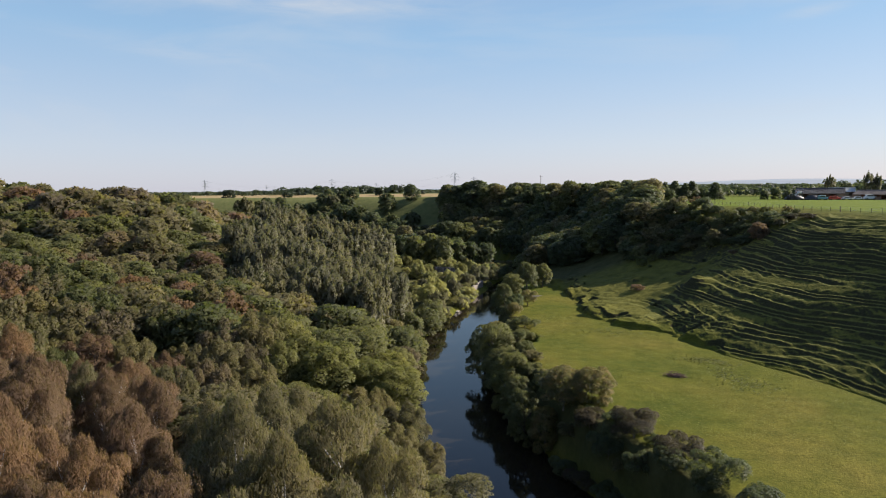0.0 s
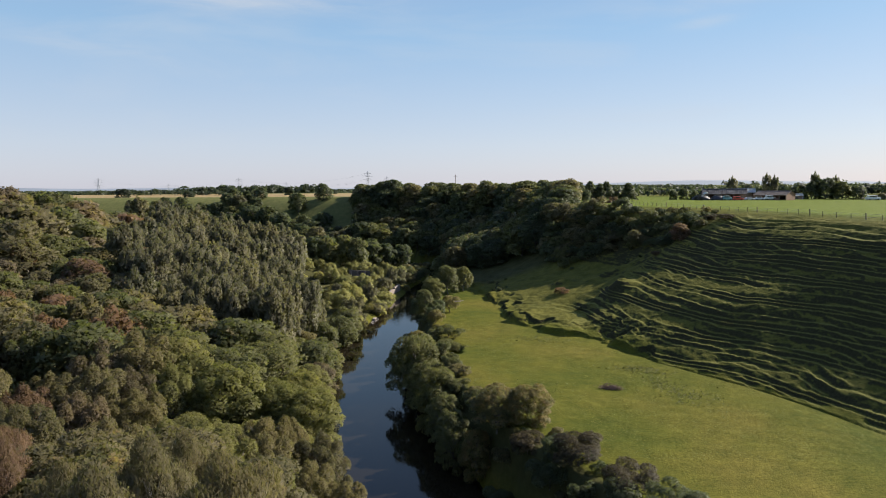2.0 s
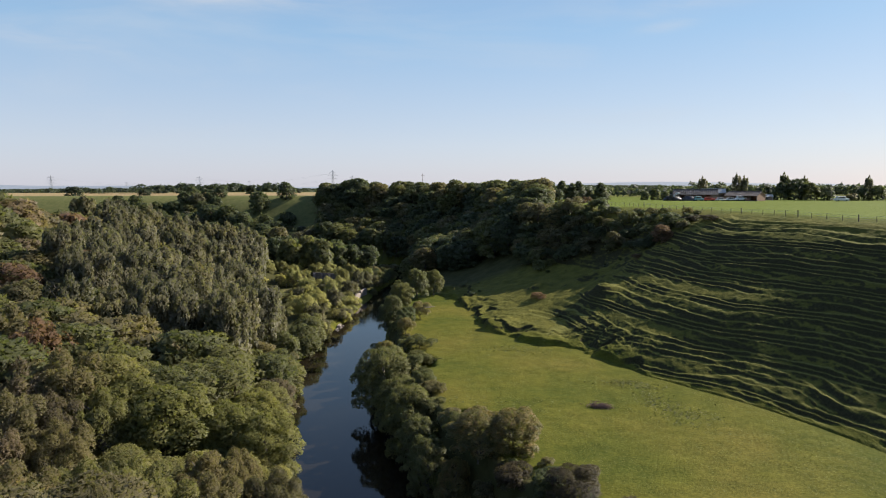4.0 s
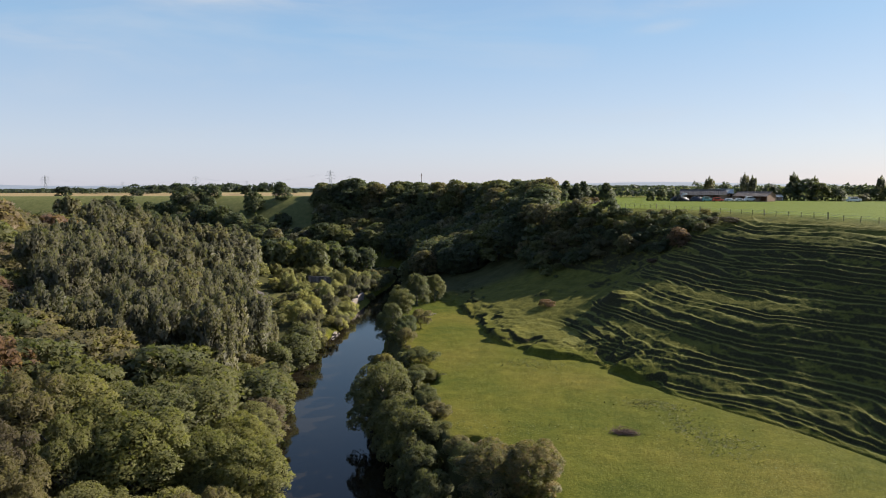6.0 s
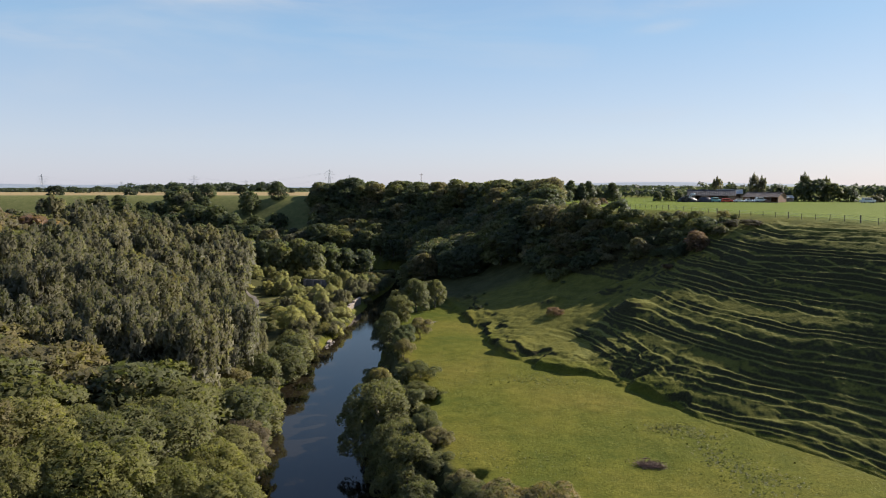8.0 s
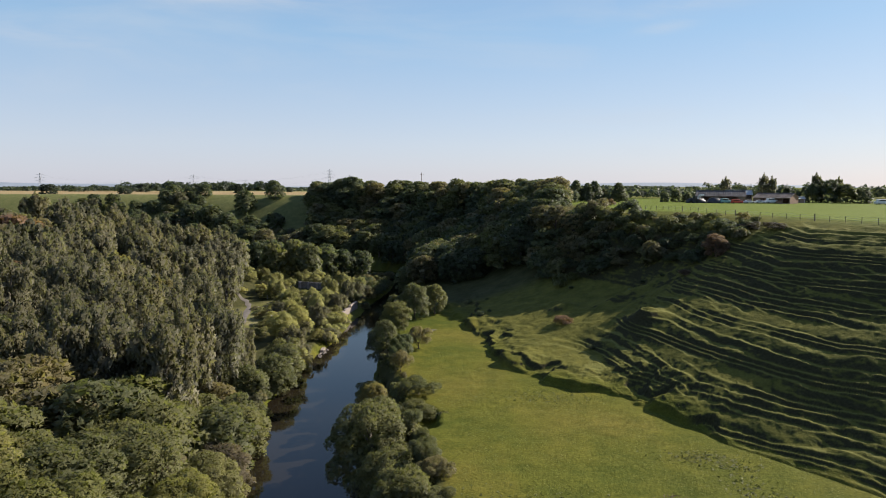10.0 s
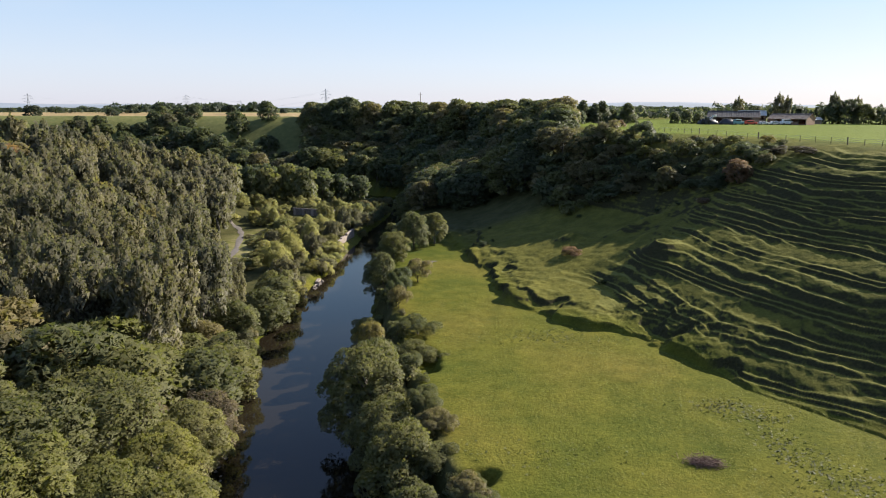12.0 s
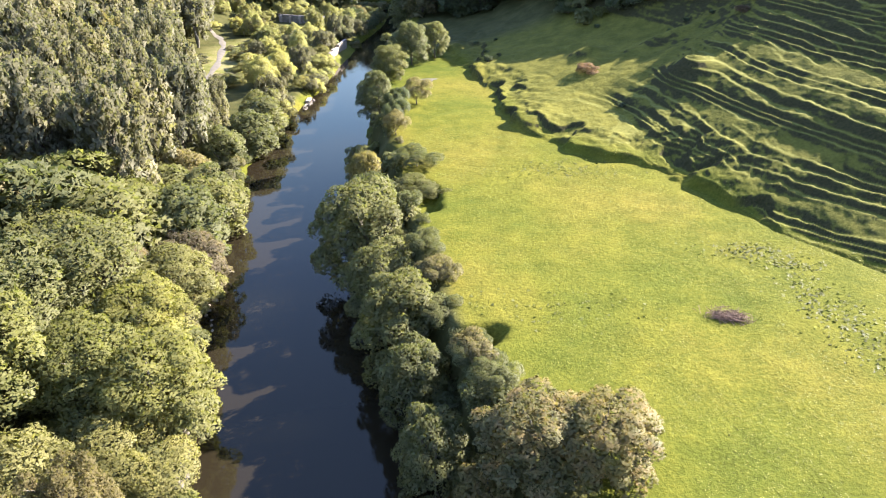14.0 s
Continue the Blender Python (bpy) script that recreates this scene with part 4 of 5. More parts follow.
def barn(x, y, long, deep, eaves, ridge, turn, roof_mat, wall_mat, bays, label):
    """A farm barn with corrugated pitched roof, gables and open bays along the front."""
    top = new("barn")
    top.matrix_world = pose(x, y, ground_z(x, y), 0, 0, turn)
    t = 0.25
    hx, hy = long / 2, deep / 2
    bm = bmesh.new()
    box(bm, -hx, hx, hy - t, hy, -0.6, eaves)
    part("back_wall", bm, wall_mat, top)
    for sx in (-1, 1):
        bm = bmesh.new()
        prof = [(-hy, -0.6), (hy, -0.6), (hy, eaves), (0, ridge - 0.12), (-hy, eaves)]
        a = [bm.verts.new((sx * hx, py, pz)) for py, pz in prof]
        b = [bm.verts.new((sx * (hx - t), py, pz)) for py, pz in prof]
        bm.faces.new(a), bm.faces.new(b[::-1])
        for k in range(5):
            bm.faces.new((a[k], b[k], b[(k + 1) % 5], a[(k + 1) % 5]))
        bmesh.ops.recalc_face_normals(bm, faces=bm.faces)
        part("gable_wall", bm, wall_mat, top)
    part("floor_slab", boxed(-hx, hx, -hy, hy, -0.6, 0.03), CONCRETE, top)
    step = long / bays
    for k in range(bays + 1):
        part("post", boxed(-hx + k * step - 0.15, -hx + k * step + 0.15, -hy, -hy + 0.3, 0, eaves), WOODPOST, top)
    for k in range(bays):
        if k % 3 != 1:
            part("front_panel", boxed(-hx + k * step + 0.16, -hx + (k + 1) * step - 0.16, -hy + 0.05, -hy + 0.17, 0, eaves * (0.45 if k % 2 else 0.98)), wall_mat if k % 2 else BOARD, top)
    part("lintel", boxed(-hx, hx, -hy, -hy + 0.25, eaves - 0.35, eaves), WOODPOST, top)
    ribs = int(long / 0.9)
    for sy in (-1, 1):
        bm = bmesh.new()
        rows2 = []
        for k in range(2 * ribs + 1):
            xx = -hx - 0.4 + k * (long + 0.8) / (2 * ribs)
            lift_ = 0.07 * (k % 2)
            rows2.append([bm.verts.new((xx, sy * (hy + 0.45), eaves - 0.18 + lift_)), bm.verts.new((xx, 0, ridge + lift_))])
        for p_, q_ in zip(rows2[:-1], rows2[1:]):
            bm.faces.new((p_[0], q_[0], q_[1], p_[1]))
        bmesh.ops.solidify(bm, geom=bm.faces[:], thickness=0.05)
        part("roof_slope", bm, roof_mat, top)
    part("ridge_cap", boxed(-hx - 0.42, hx + 0.42, -0.3, 0.3, ridge + 0.04, ridge + 0.16), roof_mat, top)
    return tagged(top, label, "barn", "farm buildings")


barn(125, 335, 20, 9, 3.0, 5.4, -22, ROOF_GREY, BRICK, 7, "long grey-roofed cattle barn with open front bays")
barn(145.5, 326, 15, 10, 2.5, 4.4, -48, ROOF_BROWN, BRICK, 5, "low brick barn with brown sheeted roof")
barn(141, 352, 11, 8, 3.6, 5.6, -20, PALE, BOARD, 4, "pale-roofed farm shed behind the barns")
barn(160.5, 338, 7, 5, 2.0, 2.8, -12, PALE, PALE, 3, "small pale farm outbuilding")


def silage(x, y, long, label):
    top = new("silage_clamp")
    top.matrix_world = pose(x, y, ground_z(x, y), 0, 0, -8)
    bm = bmesh.new()
    bmesh.ops.create_uvsphere(bm, u_segments=16, v_segments=8, radius=1)
    for v in bm.verts:
        v.co = Vector((v.co.x * long / 2, v.co.y * 3.2, max(-0.2, v.co.z * 2.6)))
    part("cover_sheet", bm, PLASTIC, top, smooth_it=True)
    for k in range(7):
        bm = bmesh.new()
        a = -long * 0.36 + k * long * 0.12
        hz = 2.6 * math.sqrt(max(0.05, 1 - (2 * a / long) ** 2 - 0.1))
        r_ = bmesh.ops.create_cone(bm, segments=10, radius1=0.45, radius2=0.40, depth=0.25, cap_ends=True)
        for v in r_["verts"]:
            v.co += Vector((a, -1.0, hz))
        part("weight_tyre", bm, RUBBER, top)
    return tagged(top, label, "silage clamp", "farm yard")


silage(111, 327, 9, "black-sheeted silage heap weighted with tyres")
silage(118, 324, 7, "smaller black-sheeted silage heap")


def loader(x, y):
    top = new("farm_loader")
    top.matrix_world = pose(x, y, ground_z(x, y), 0, 0, 20)
    part("body", boxed(-1.8, 1.2, -0.9, 0.9, 0.8, 1.9, bevel=0.1), DARK, top)
    part("cab", boxed(-0.6, 0.8, -0.7, 0.7, 1.9, 3.0, bevel=0.1), GLASS, top)
    for s_ in (-0.6, 0.6):
        bm = bmesh.new()
        limb(bm, (0.8, s_, 1.8), (3.4, s_, 3.6), 0.14, 0.12)
        part("lift_arm", bm, PALE, top)
    part("bucket", boxed(3.2, 4.2, -1.0, 1.0, 3.2, 3.9, bevel=0.08), PALE, top)
    for wx in (-1.2, 1.0):
        for wy in (-1.0, 1.0):
            bm = bmesh.new()
            bmesh.ops.create_cone(bm, segments=14, radius1=0.75, radius2=0.75, depth=0.4, cap_ends=True, matrix=Matrix.Translation((wx, wy, 0.75)) @ Matrix.Rotation(radians(90), 4, "X"))
            part("wheel", bm, RUBBER, top)
    return tagged(top, "dark farm loader with pale raised arms", "loader", "farm yard")


loader(108.5, 322)


def vehicle(name, x, y, turn, long, tall, paint, label, category):
    """A parked car, van or trailer."""
    top = new(name)
    top.matrix_world = pose(x, y, ground_z(x, y), 0, 0, turn)
    part("body", boxed(-long / 2, long / 2, -0.9, 0.9, 0.35, tall * 0.62, bevel=0.12), paint, top)
    part("cabin", boxed(-long * 0.36, long * 0.26, -0.8, 0.8, tall * 0.62 - 0.02, tall, bevel=0.16), paint, top)
    for s_ in (-1, 1):
        part("side_window", boxed(-long * 0.30, long * 0.2, s_ * 0.80 - 0.02, s_ * 0.80 + 0.02, tall * 0.68, tall * 0.92), GLASS, top)
        for wx in (-long * 0.3, long * 0.3):
            bm = bmesh.new()
            bmesh.ops.create_cone(bm, segments=14, radius1=0.34, radius2=0.34, depth=0.22, cap_ends=True, matrix=Matrix.Translation((wx, s_ * 0.84, 0.34)) @ Matrix.Rotation(radians(90), 4, "X"))
            part("wheel", bm, RUBBER, top)
    return tagged(top, label, category, "farm yard")


vehicle("van", 121.5, 322, 6, 4.6, 2.2, TEAL, "blue-green van parked before the barn", "van")
vehicle("tractor_trailer", 126.5, 322, 0, 5.2, 1.9, RED, "red farm trailer parked before the barn", "trailer")
vehicle("car", 131.5, 321, 4, 4.4, 1.5, PALE, "white car parked in the farm yard", "car")
vehicle("car", 136.5, 321.5, -5, 4.4, 1.5, PALE, "white car parked in the farm yard", "car")
vehicle("van", 141.5, 322, 3, 5.0, 2.3, PALE, "white van parked in the farm yard", "van")
vehicle("caravan", 187, 318, 2, 6.5, 2.3, PALE, "white caravan standing beside the hedge", "caravan")


# --- fence along the brink
FENCE = [(57, 300), (51, 258), (54, 226), (58.5, 202), (63, 182.6), (69, 163), (73.8, 148), (78, 135), (86.5, 118), (96, 94), (106, 66), (116, 30)]
fence = new("fence")
fence.matrix_world = pose(63, 182.6, ground_z(63, 182.6))
tagged(fence, "wooden post and wire stock fence along the field edge", "fence")
inv = fence.matrix_world.inverted()
walked, posts = 0.0, []
for (ax, ay), (bx, by) in zip(FENCE[:-1], FENCE[1:]):
    seg = math.hypot(bx - ax, by - ay)
    count_ = max(1, round(seg / 3.2))
    for k in range(count_):
        posts.append((ax + (bx - ax) * k / count_ + rng.uniform(-0.1, 0.1), ay + (by - ay) * k / count_, k == 0))
heads = []
bm = bmesh.new()
box(bm, -0.045, 0.045, -0.045, 0.045, -0.4, 1.1, bevel=0.012)
thin_me = bpy.data.meshes.new("post")
bm.to_mesh(thin_me)
bm.free()
thin_me.materials.append(WOODPOST)
bm = bmesh.new()
box(bm, -0.09, 0.09, -0.09, 0.09, -0.4, 1.35, bevel=0.025)
thick_me = bpy.data.meshes.new("strainer_post")
bm.to_mesh(thick_me)
bm.free()
thick_me.materials.append(WOODPOST)
for x, y, big_ in posts:
    z = ground_z(x, y)
    ob = new("strainer_post" if big_ else "post", thick_me if big_ else thin_me)
    ob.parent = fence
    ob.matrix_local = inv @ pose(x, y, z, rng.uniform(-4, 4), rng.uniform(-4, 4), rng.uniform(0, 90))
    heads.append(Vector((x, y, z)))
for hgt in (0.45, 0.8, 1.08):
    bm = bmesh.new()
    for a, b in zip(heads[:-1], heads[1:]):
        limb(bm, inv @ (a + Vector((0, 0, hgt))), inv @ (b + Vector((0, 0, hgt))), 0.012, 0.012, 3)
    part("wire", bm, STEEL, fence)


# --- pylons and mast
def pylon(x, y, height, turn):
    top = new("pylon")
    top.matrix_world = pose(x, y, ground_z(x, y), 0, 0, turn)
    k = height / 40
    legs = [(sx, sy) for sx in (-1, 1) for sy in (-1, 1)]

    def at(s, z):
        w = np.interp(z, [0, 18, 28, 40], [3.6, 1.9, 1.1, 0.25])
        return Vector((s[0] * w * k, s[1] * w * k, z * k))

    levels = [0, 6, 11, 15, 19, 22.5, 26, 29, 32, 35, 38, 40]
    for s in legs:
        bm = bmesh.new()
        for a, b in zip(levels[:-1], levels[1:]):
            limb(bm, at(s, a), at(s, b), 0.17 * k, 0.17 * k, 4)
        part("leg", bm, STEEL, top)
    bm = bmesh.new()
    for a, b in zip(levels[:-1], levels[1:]):
        for p_, q_ in (((-1, -1), (1, -1)), ((1, -1), (1, 1)), ((1, 1), (-1, 1)), ((-1, 1), (-1, -1))):
            limb(bm, at(p_, a), at(q_, b), 0.09 * k, 0.09 * k, 3)
            limb(bm, at(q_, a), at(p_, b), 0.09 * k, 0.09 * k, 3)
    part("bracing", bm, STEEL, top)
    for z, w in ((26, 6.5), (31, 8.0), (36, 5.5)):
        bm = bmesh.new()
        for s_ in (-1, 1):
            limb(bm, (0, 0, z * k), (s_ * w * k, 0, (z + 0.4) * k), 0.16 * k, 0.1 * k, 4)
            limb(bm, (0, 0, (z + 2.2) * k), (s_ * w * k, 0, (z + 0.4) * k), 0.13 * k, 0.1 * k, 4)
            limb(bm, (s_ * w * k, 0, (z + 0.4) * k), (s_ * w * k, 0, (z - 1.6) * k), 0.12 * k, 0.12 * k, 4)
        part("crossarm", bm, STEEL, top)
    return tagged(top, "tall grey lattice pylon carrying power lines", "pylon", "power line pylons")


PYLONS = [(-735, 1230, 42, 20), (-1420, 2920, 40, 15), (-535, 1440, 44, 20), (-760, 2560, 46, 15), (-232, 1380, 50, 15), (-250, 1800, 46, 15)]
for row in PYLONS:
    pylon(*row)


def cable(a, b, sag):
    ob = new("power_cable")
    ob.matrix_world = pose(*a)
    bm = bmesh.new()
    pts = [Vector(a).lerp(Vector(b), k / 16) - Vector(a) - Vector((0, 0, sag * 4 * (k / 16) * (1 - k / 16))) for k in range(17)]
    for p_, q_ in zip(pts[:-1], pts[1:]):
        limb(bm, p_, q_, 0.05, 0.05, 3)
    me_ = bpy.data.meshes.new("power_cable")
    bm.to_mesh(me_)
    bm.free()
    me_.materials.append(STEEL)
    ob.data = None
    ob2 = new("power_cable", me_)
    ob2.matrix_world = pose(*a)
    bpy.data.objects.remove(ob)
    return tagged(ob2, "thin sagging power cable between pylons", "cable", "power cables", kind="structure")


for i_, j_ in ((0, 2), (2, 4), (1, 3)):
    (ax, ay, ah, _), (bx, by, bh, _) = PYLONS[i_], PYLONS[j_]
    for f_, off in ((0.65, -6), (0.65, 6), (0.9, -5), (0.9, 5)):
        cable((ax + off, ay, ground_z(ax, ay) + ah * f_), (bx + off, by, ground_z(bx, by) + bh * f_), 14)

mast = new("telegraph_pole")
mast.matrix_world = pose(-17, 560, ground_z(-17, 560))
bm = bmesh.new()
limb(bm, (0, 0, -0.5), (0, 0, 16), 0.3, 0.2, 8)
part("pole", bm, WOODPOST, mast)
bm = bmesh.new()
limb(bm, (-1.4, 0, 14.6), (1.4, 0, 14.6), 0.14, 0.14, 5)
part("crossarm", bm, WOODPOST, mast)
tagged(mast, "single dark telegraph pole above the tree line", "pole")

# --- plateau trees: x, y, height, width, kind, leaf
for x, y, ht, wd, kind, leaf in [(48, 300, 8.5, 6, "fir", "dark"), (53, 303, 9, 7, "fir", "dark"), (57, 301, 8, 6, "fir", "dark"), (61, 304, 9, 7, "fir", "dark"), (65, 305, 6, 5, "fir", "dark"), (71, 306, 8.5, 8, "fir", "dark"), (44, 305, 8, 7, "broad", "dark"),
                                 (53, 250, 3.6, 4.2, "low", "rust"), (49, 240, 2.6, 2.4, "low", "rust"), (40, 262, 7, 6, "broad", "green"), (48, 285, 7, 6, "broad", "dark"),
                                 (101, 338, 7, 5, "broad", "dark"), (107, 340, 8, 5.5, "broad", "dark"), (113, 343, 6.5, 5, "broad", "dark"), (140, 364, 13, 6, "plume", "silver"), (146, 360, 10, 8, "broad", "dark"), (153, 352, 14.5, 5, "plume", "silver"),
                                 (157, 353, 13.5, 5, "plume", "silver"), (164, 356, 5.5, 6, "broad", "dark"), (128, 362, 8, 6, "broad", "green"),
                                 (171, 342, 11, 9, "broad", "dark"), (177, 340, 13, 11, "broad", "dark"), (183, 337, 11, 10, "broad", "green"), (189, 335, 9, 9, "broad", "dark"), (174, 344, 15, 5, "plume", "green"), (182, 342, 13, 4.5, "plume", "green"), (200, 332, 5.5, 7, "low", "olive"),
                                 (207, 337, 8.5, 9, "broad", "dark"), (215, 335, 9.5, 9, "broad", "dark"), (212, 338, 13.5, 4.5, "plume", "silver"), (223, 332, 6.5, 8, "broad", "dark"), (232, 328, 6.5, 8, "broad", "green"), (241, 324, 7, 8, "broad", "dark"), (250, 320, 6.5, 8, "broad", "dark")]:
    name = {"fir": "evergreen_tree", "plume": "poplar", "low": "bush"}.get(kind, "broadleaf_tree")
    wf = {"fir": 0.5, "plume": 0.42, "low": 1.05}.get(kind, 0.8)
    tree(name, kind, leaf, "far", x, y, ht, wd / (wf * ht), lab(kind, leaf), "bush" if kind == "low" else "tree", "plateau trees", rng=rng, sink=2.0 if kind == "broad" else 0.8)

# --- trees across the valley bend and on the field edge beyond
for x, y, ht, wd, kind, leaf in [(-54, 296, 17, 12, "broad", "green"), (-60, 301, 18, 13, "broad", "green"), (-67, 297, 17, 13, "broad", "green"), (-75, 303, 17, 12, "broad", "dark"), (-82, 297, 18, 13, "broad", "green"), (-90, 303, 18, 13, "broad", "dark"), (-97, 298, 18, 12, "broad", "olive"),
                                 (-104, 304, 18, 13, "broad", "dark"), (-48, 304, 15, 11, "broad", "dark"), (-41, 309, 14, 11, "broad", "dark"), (-34, 312, 13, 10, "broad", "dark"), (-72, 312, 17, 13, "broad", "dark"), (-60, 314, 16, 13, "broad", "dark"), (-86, 314, 17, 13, "broad", "dark"), (-50, 320, 15, 12, "broad", "dark"),
                                 (-66, 326, 16, 12, "broad", "dark"), (-80, 326, 16, 12, "broad", "green"), (-96, 318, 17, 13, "broad", "dark"), (-112, 316, 17, 13, "broad", "green"),
                                 (-78, 345, 10, 10, "broad", "silver"), (-72, 355, 11, 11, "broad", "dark"), (-88, 360, 12, 11, "broad", "olive"), (-100, 372, 12, 12, "broad", "dark"), (-64, 372, 11, 10, "broad", "dark"),
                                 (-118, 392, 13, 14, "broad", "dark"), (-128, 398, 15, 15, "broad", "dark"), (-140, 402, 14, 14, "broad", "dark"), (-112, 410, 15, 13, "broad", "dark"), (-98, 420, 12, 12, "broad", "dark"), (-150, 396, 12, 12, "broad", "dark"),
                                 (-74, 418, 8, 10, "broad", "olive"), (-60, 400, 9, 10, "broad", "dark"), (-48, 392, 8, 9, "broad", "dark"), (-92, 395, 10, 11, "broad", "dark"), (-160, 380, 9, 10, "broad", "olive"), (-175, 385, 9, 11, "broad", "dark"),
                                 (-150, 520, 9, 9, "broad", "far"), (-230, 540, 8, 10, "broad", "far"), (-118, 540, 6, 6, "broad", "far"), (-260, 470, 9, 12, "broad", "far"), (-215, 480, 7, 9, "broad", "far")]:
    tree("broadleaf_tree", kind, leaf, "far", x, y, ht, wd / (0.8 * ht), lab(kind, leaf), "tree", "valley bend trees", rng=rng, sink=2.2)


# --- far woods and hedges, one uncounted mass
def far_woods():
    nrng = np.random.default_rng(3)
    cs, ns, hs = [], [], []

    def clump(x, y, r, h):
        k = 64
        d = nrng.normal(size=(k, 3))
        d /= np.linalg.norm(d, axis=1, keepdims=True)
        d[:, 2] = np.abs(d[:, 2])
        z = ground_z(x, y)
        cs.append(np.array([x, y, z + h * 0.25]) + d * (r, r, h * 0.75) * nrng.uniform(0.8, 1.05, (k, 1)))
        nn = d + nrng.normal(0, 0.4, d.shape)
        ns.append(nn / np.linalg.norm(nn, axis=1, keepdims=True))
        hs.append(nrng.uniform(0.5, 1.0, k) * r * 0.27)

    def strip(ax, ay, bx, by, gap, r, h, jitter=6):
        m = max(2, int(math.hypot(bx - ax, by - ay) / gap))
        for k in range(m):
            u = k / m
            clump(ax + (bx - ax) * u + nrng.uniform(-jitter, jitter), ay + (by - ay) * u + nrng.uniform(-jitter, jitter), r * nrng.uniform(0.7, 1.3), h * nrng.uniform(0.7, 1.25))

    strip(-300, 690, -190, 700, 5, 7, 8.5, 14)
    strip(-310, 705, -185, 715, 5, 7, 9, 14)
    strip(-185, 700, -165, 700, 6, 5, 8)
    strip(-420, 720, -300, 690, 7, 6, 6)
    strip(-560, 700, -420, 720, 8, 6, 6)
    for k in range(9):
        yy = 900 + 330 * k
        strip(-0.75 * yy, yy, 0.35 * yy, yy + 120, 12, 10, 7, 60)
    strip(150, 500, 330, 505, 6, 6, 7)
    strip(190, 520, 420, 470, 6, 6, 9)
    strip(95, 430, 180, 436, 6, 5, 6)
    strip(250, 330, 420, 270, 6, 6, 9)
    strip(-330, 560, -200, 520, 8, 4, 4)
    me_ = leaves_mesh("woodland", np.concatenate(cs), np.concatenate(ns), np.concatenate(hs), nrng, LEAF["far"], 1.2)
    tagged(new("woodland", me_), "distant woods and hedgerows between the fields, haze painted in", "woodland", kind="stuff")


far_woods()

# low ridge on the horizon, its haze painted in as a blue-grey colour
HAZED_RIDGE = simple("hazed_ridge", (0.20, 0.23, 0.27), 0.95, 0, 0.12, 0.002)
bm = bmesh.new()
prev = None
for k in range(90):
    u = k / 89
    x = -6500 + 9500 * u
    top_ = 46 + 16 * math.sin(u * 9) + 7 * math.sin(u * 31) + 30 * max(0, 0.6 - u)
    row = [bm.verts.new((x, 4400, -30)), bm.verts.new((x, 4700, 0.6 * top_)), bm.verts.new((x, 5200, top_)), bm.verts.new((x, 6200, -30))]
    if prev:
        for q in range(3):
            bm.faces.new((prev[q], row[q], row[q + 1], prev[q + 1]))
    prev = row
tagged(part("backdrop", bm, HAZED_RIDGE, smooth_it=True), "low ridge on the horizon, painted blue-grey for haze", "hills", kind="structure")

# --- the clearing on the left bank: track, wall, ruin, stones
TRACK = [(-51.5, 176), (-52.9, 187), (-53.7, 200), (-55.5, 217), (-60.5, 240), (-65, 252), (-74, 264)]


def ribbon(name, pts, width, lift_, material, label, category):
    bm = bmesh.new()
    prev = None
    dense = []
    for (ax, ay), (bx, by) in zip(pts[:-1], pts[1:]):
        for k in range(10):
            dense.append((ax + (bx - ax) * k / 10, ay + (by - ay) * k / 10))
    for k, (x, y) in enumerate(dense):
        a, b = dense[max(k - 1, 0)], dense[min(k + 1, len(dense) - 1)]
        t_ = Vector((b[0] - a[0], b[1] - a[1], 0)).normalized()
        nrm = Vector((-t_.y, t_.x, 0))
        w_ = width * (0.85 + 0.25 * math.sin(k * 0.9))
        row = []
        for s_ in (-1, -0.4, 0.4, 1):
            px, py = x + nrm.x * s_ * w_ / 2, y + nrm.y * s_ * w_ / 2
            row.append(bm.verts.new((px, py, ground_z(px, py) + lift_ - (0.06 if abs(s_) == 1 else 0))))
        if prev:
            for q in range(3):
                bm.faces.new((prev[q], row[q], row[q + 1], prev[q + 1]))
        prev = row
    ob = part(name, bm, material, smooth_it=True)
    return tagged(ob, label, category, kind="structure")


ribbon("path", TRACK, 1.8, 0.12, GRAVEL, "pale gravel track through the riverside clearing", "path")
ribbon("bare_ground", [(-43, 209), (-40.5, 213), (-39, 217)], 4.5, 0.14, GRAVEL, "bare sandy patch among the scrub", "ground")


def retaining_wall(pts, base, top_z, thick):
    top = new("river_wall")
    top.matrix_world = pose(pts[0][0], pts[0][1], base)
    iv = top.matrix_world.inverted()
    r2 = random.Random(5)
    for k, ((ax, ay), (bx, by)) in enumerate(zip(pts[:-1], pts[1:])):
        m = max(1, round(math.hypot(bx - ax, by - ay) / 2.6))
        for q in range(m):
            u0, u1 = q / m, (q + 1) / m - 0.012
            p0, p1 = Vector((ax + (bx - ax) * u0, ay + (by - ay) * u0, 0)), Vector((ax + (bx - ax) * u1, ay + (by - ay) * u1, 0))
            hgt = top_z - base - r2.choice([0, 0, 0.25, 0.5, 1.1 if k < 2 else 0.1])
            bm = bmesh.new()
            box(bm, 0, (p1 - p0).length, -thick / 2, thick / 2, -0.8, hgt, bevel=0.06)
            for v in bm.verts:
                v.co += Vector((r2.uniform(-0.05, 0.05), r2.uniform(-0.05, 0.05), r2.uniform(-0.07, 0.07)))
            ob = part("wall_block", bm, CONCRETE, top)
            ang = math.atan2(p1.y - p0.y, p1.x - p0.x)
            ob.matrix_local = iv @ (Matrix.Translation((p0.x, p0.y, base)) @ Matrix.Rotation(ang, 4, "Z"))
    return tagged(top, "broken pale concrete retaining wall above the river", "wall")


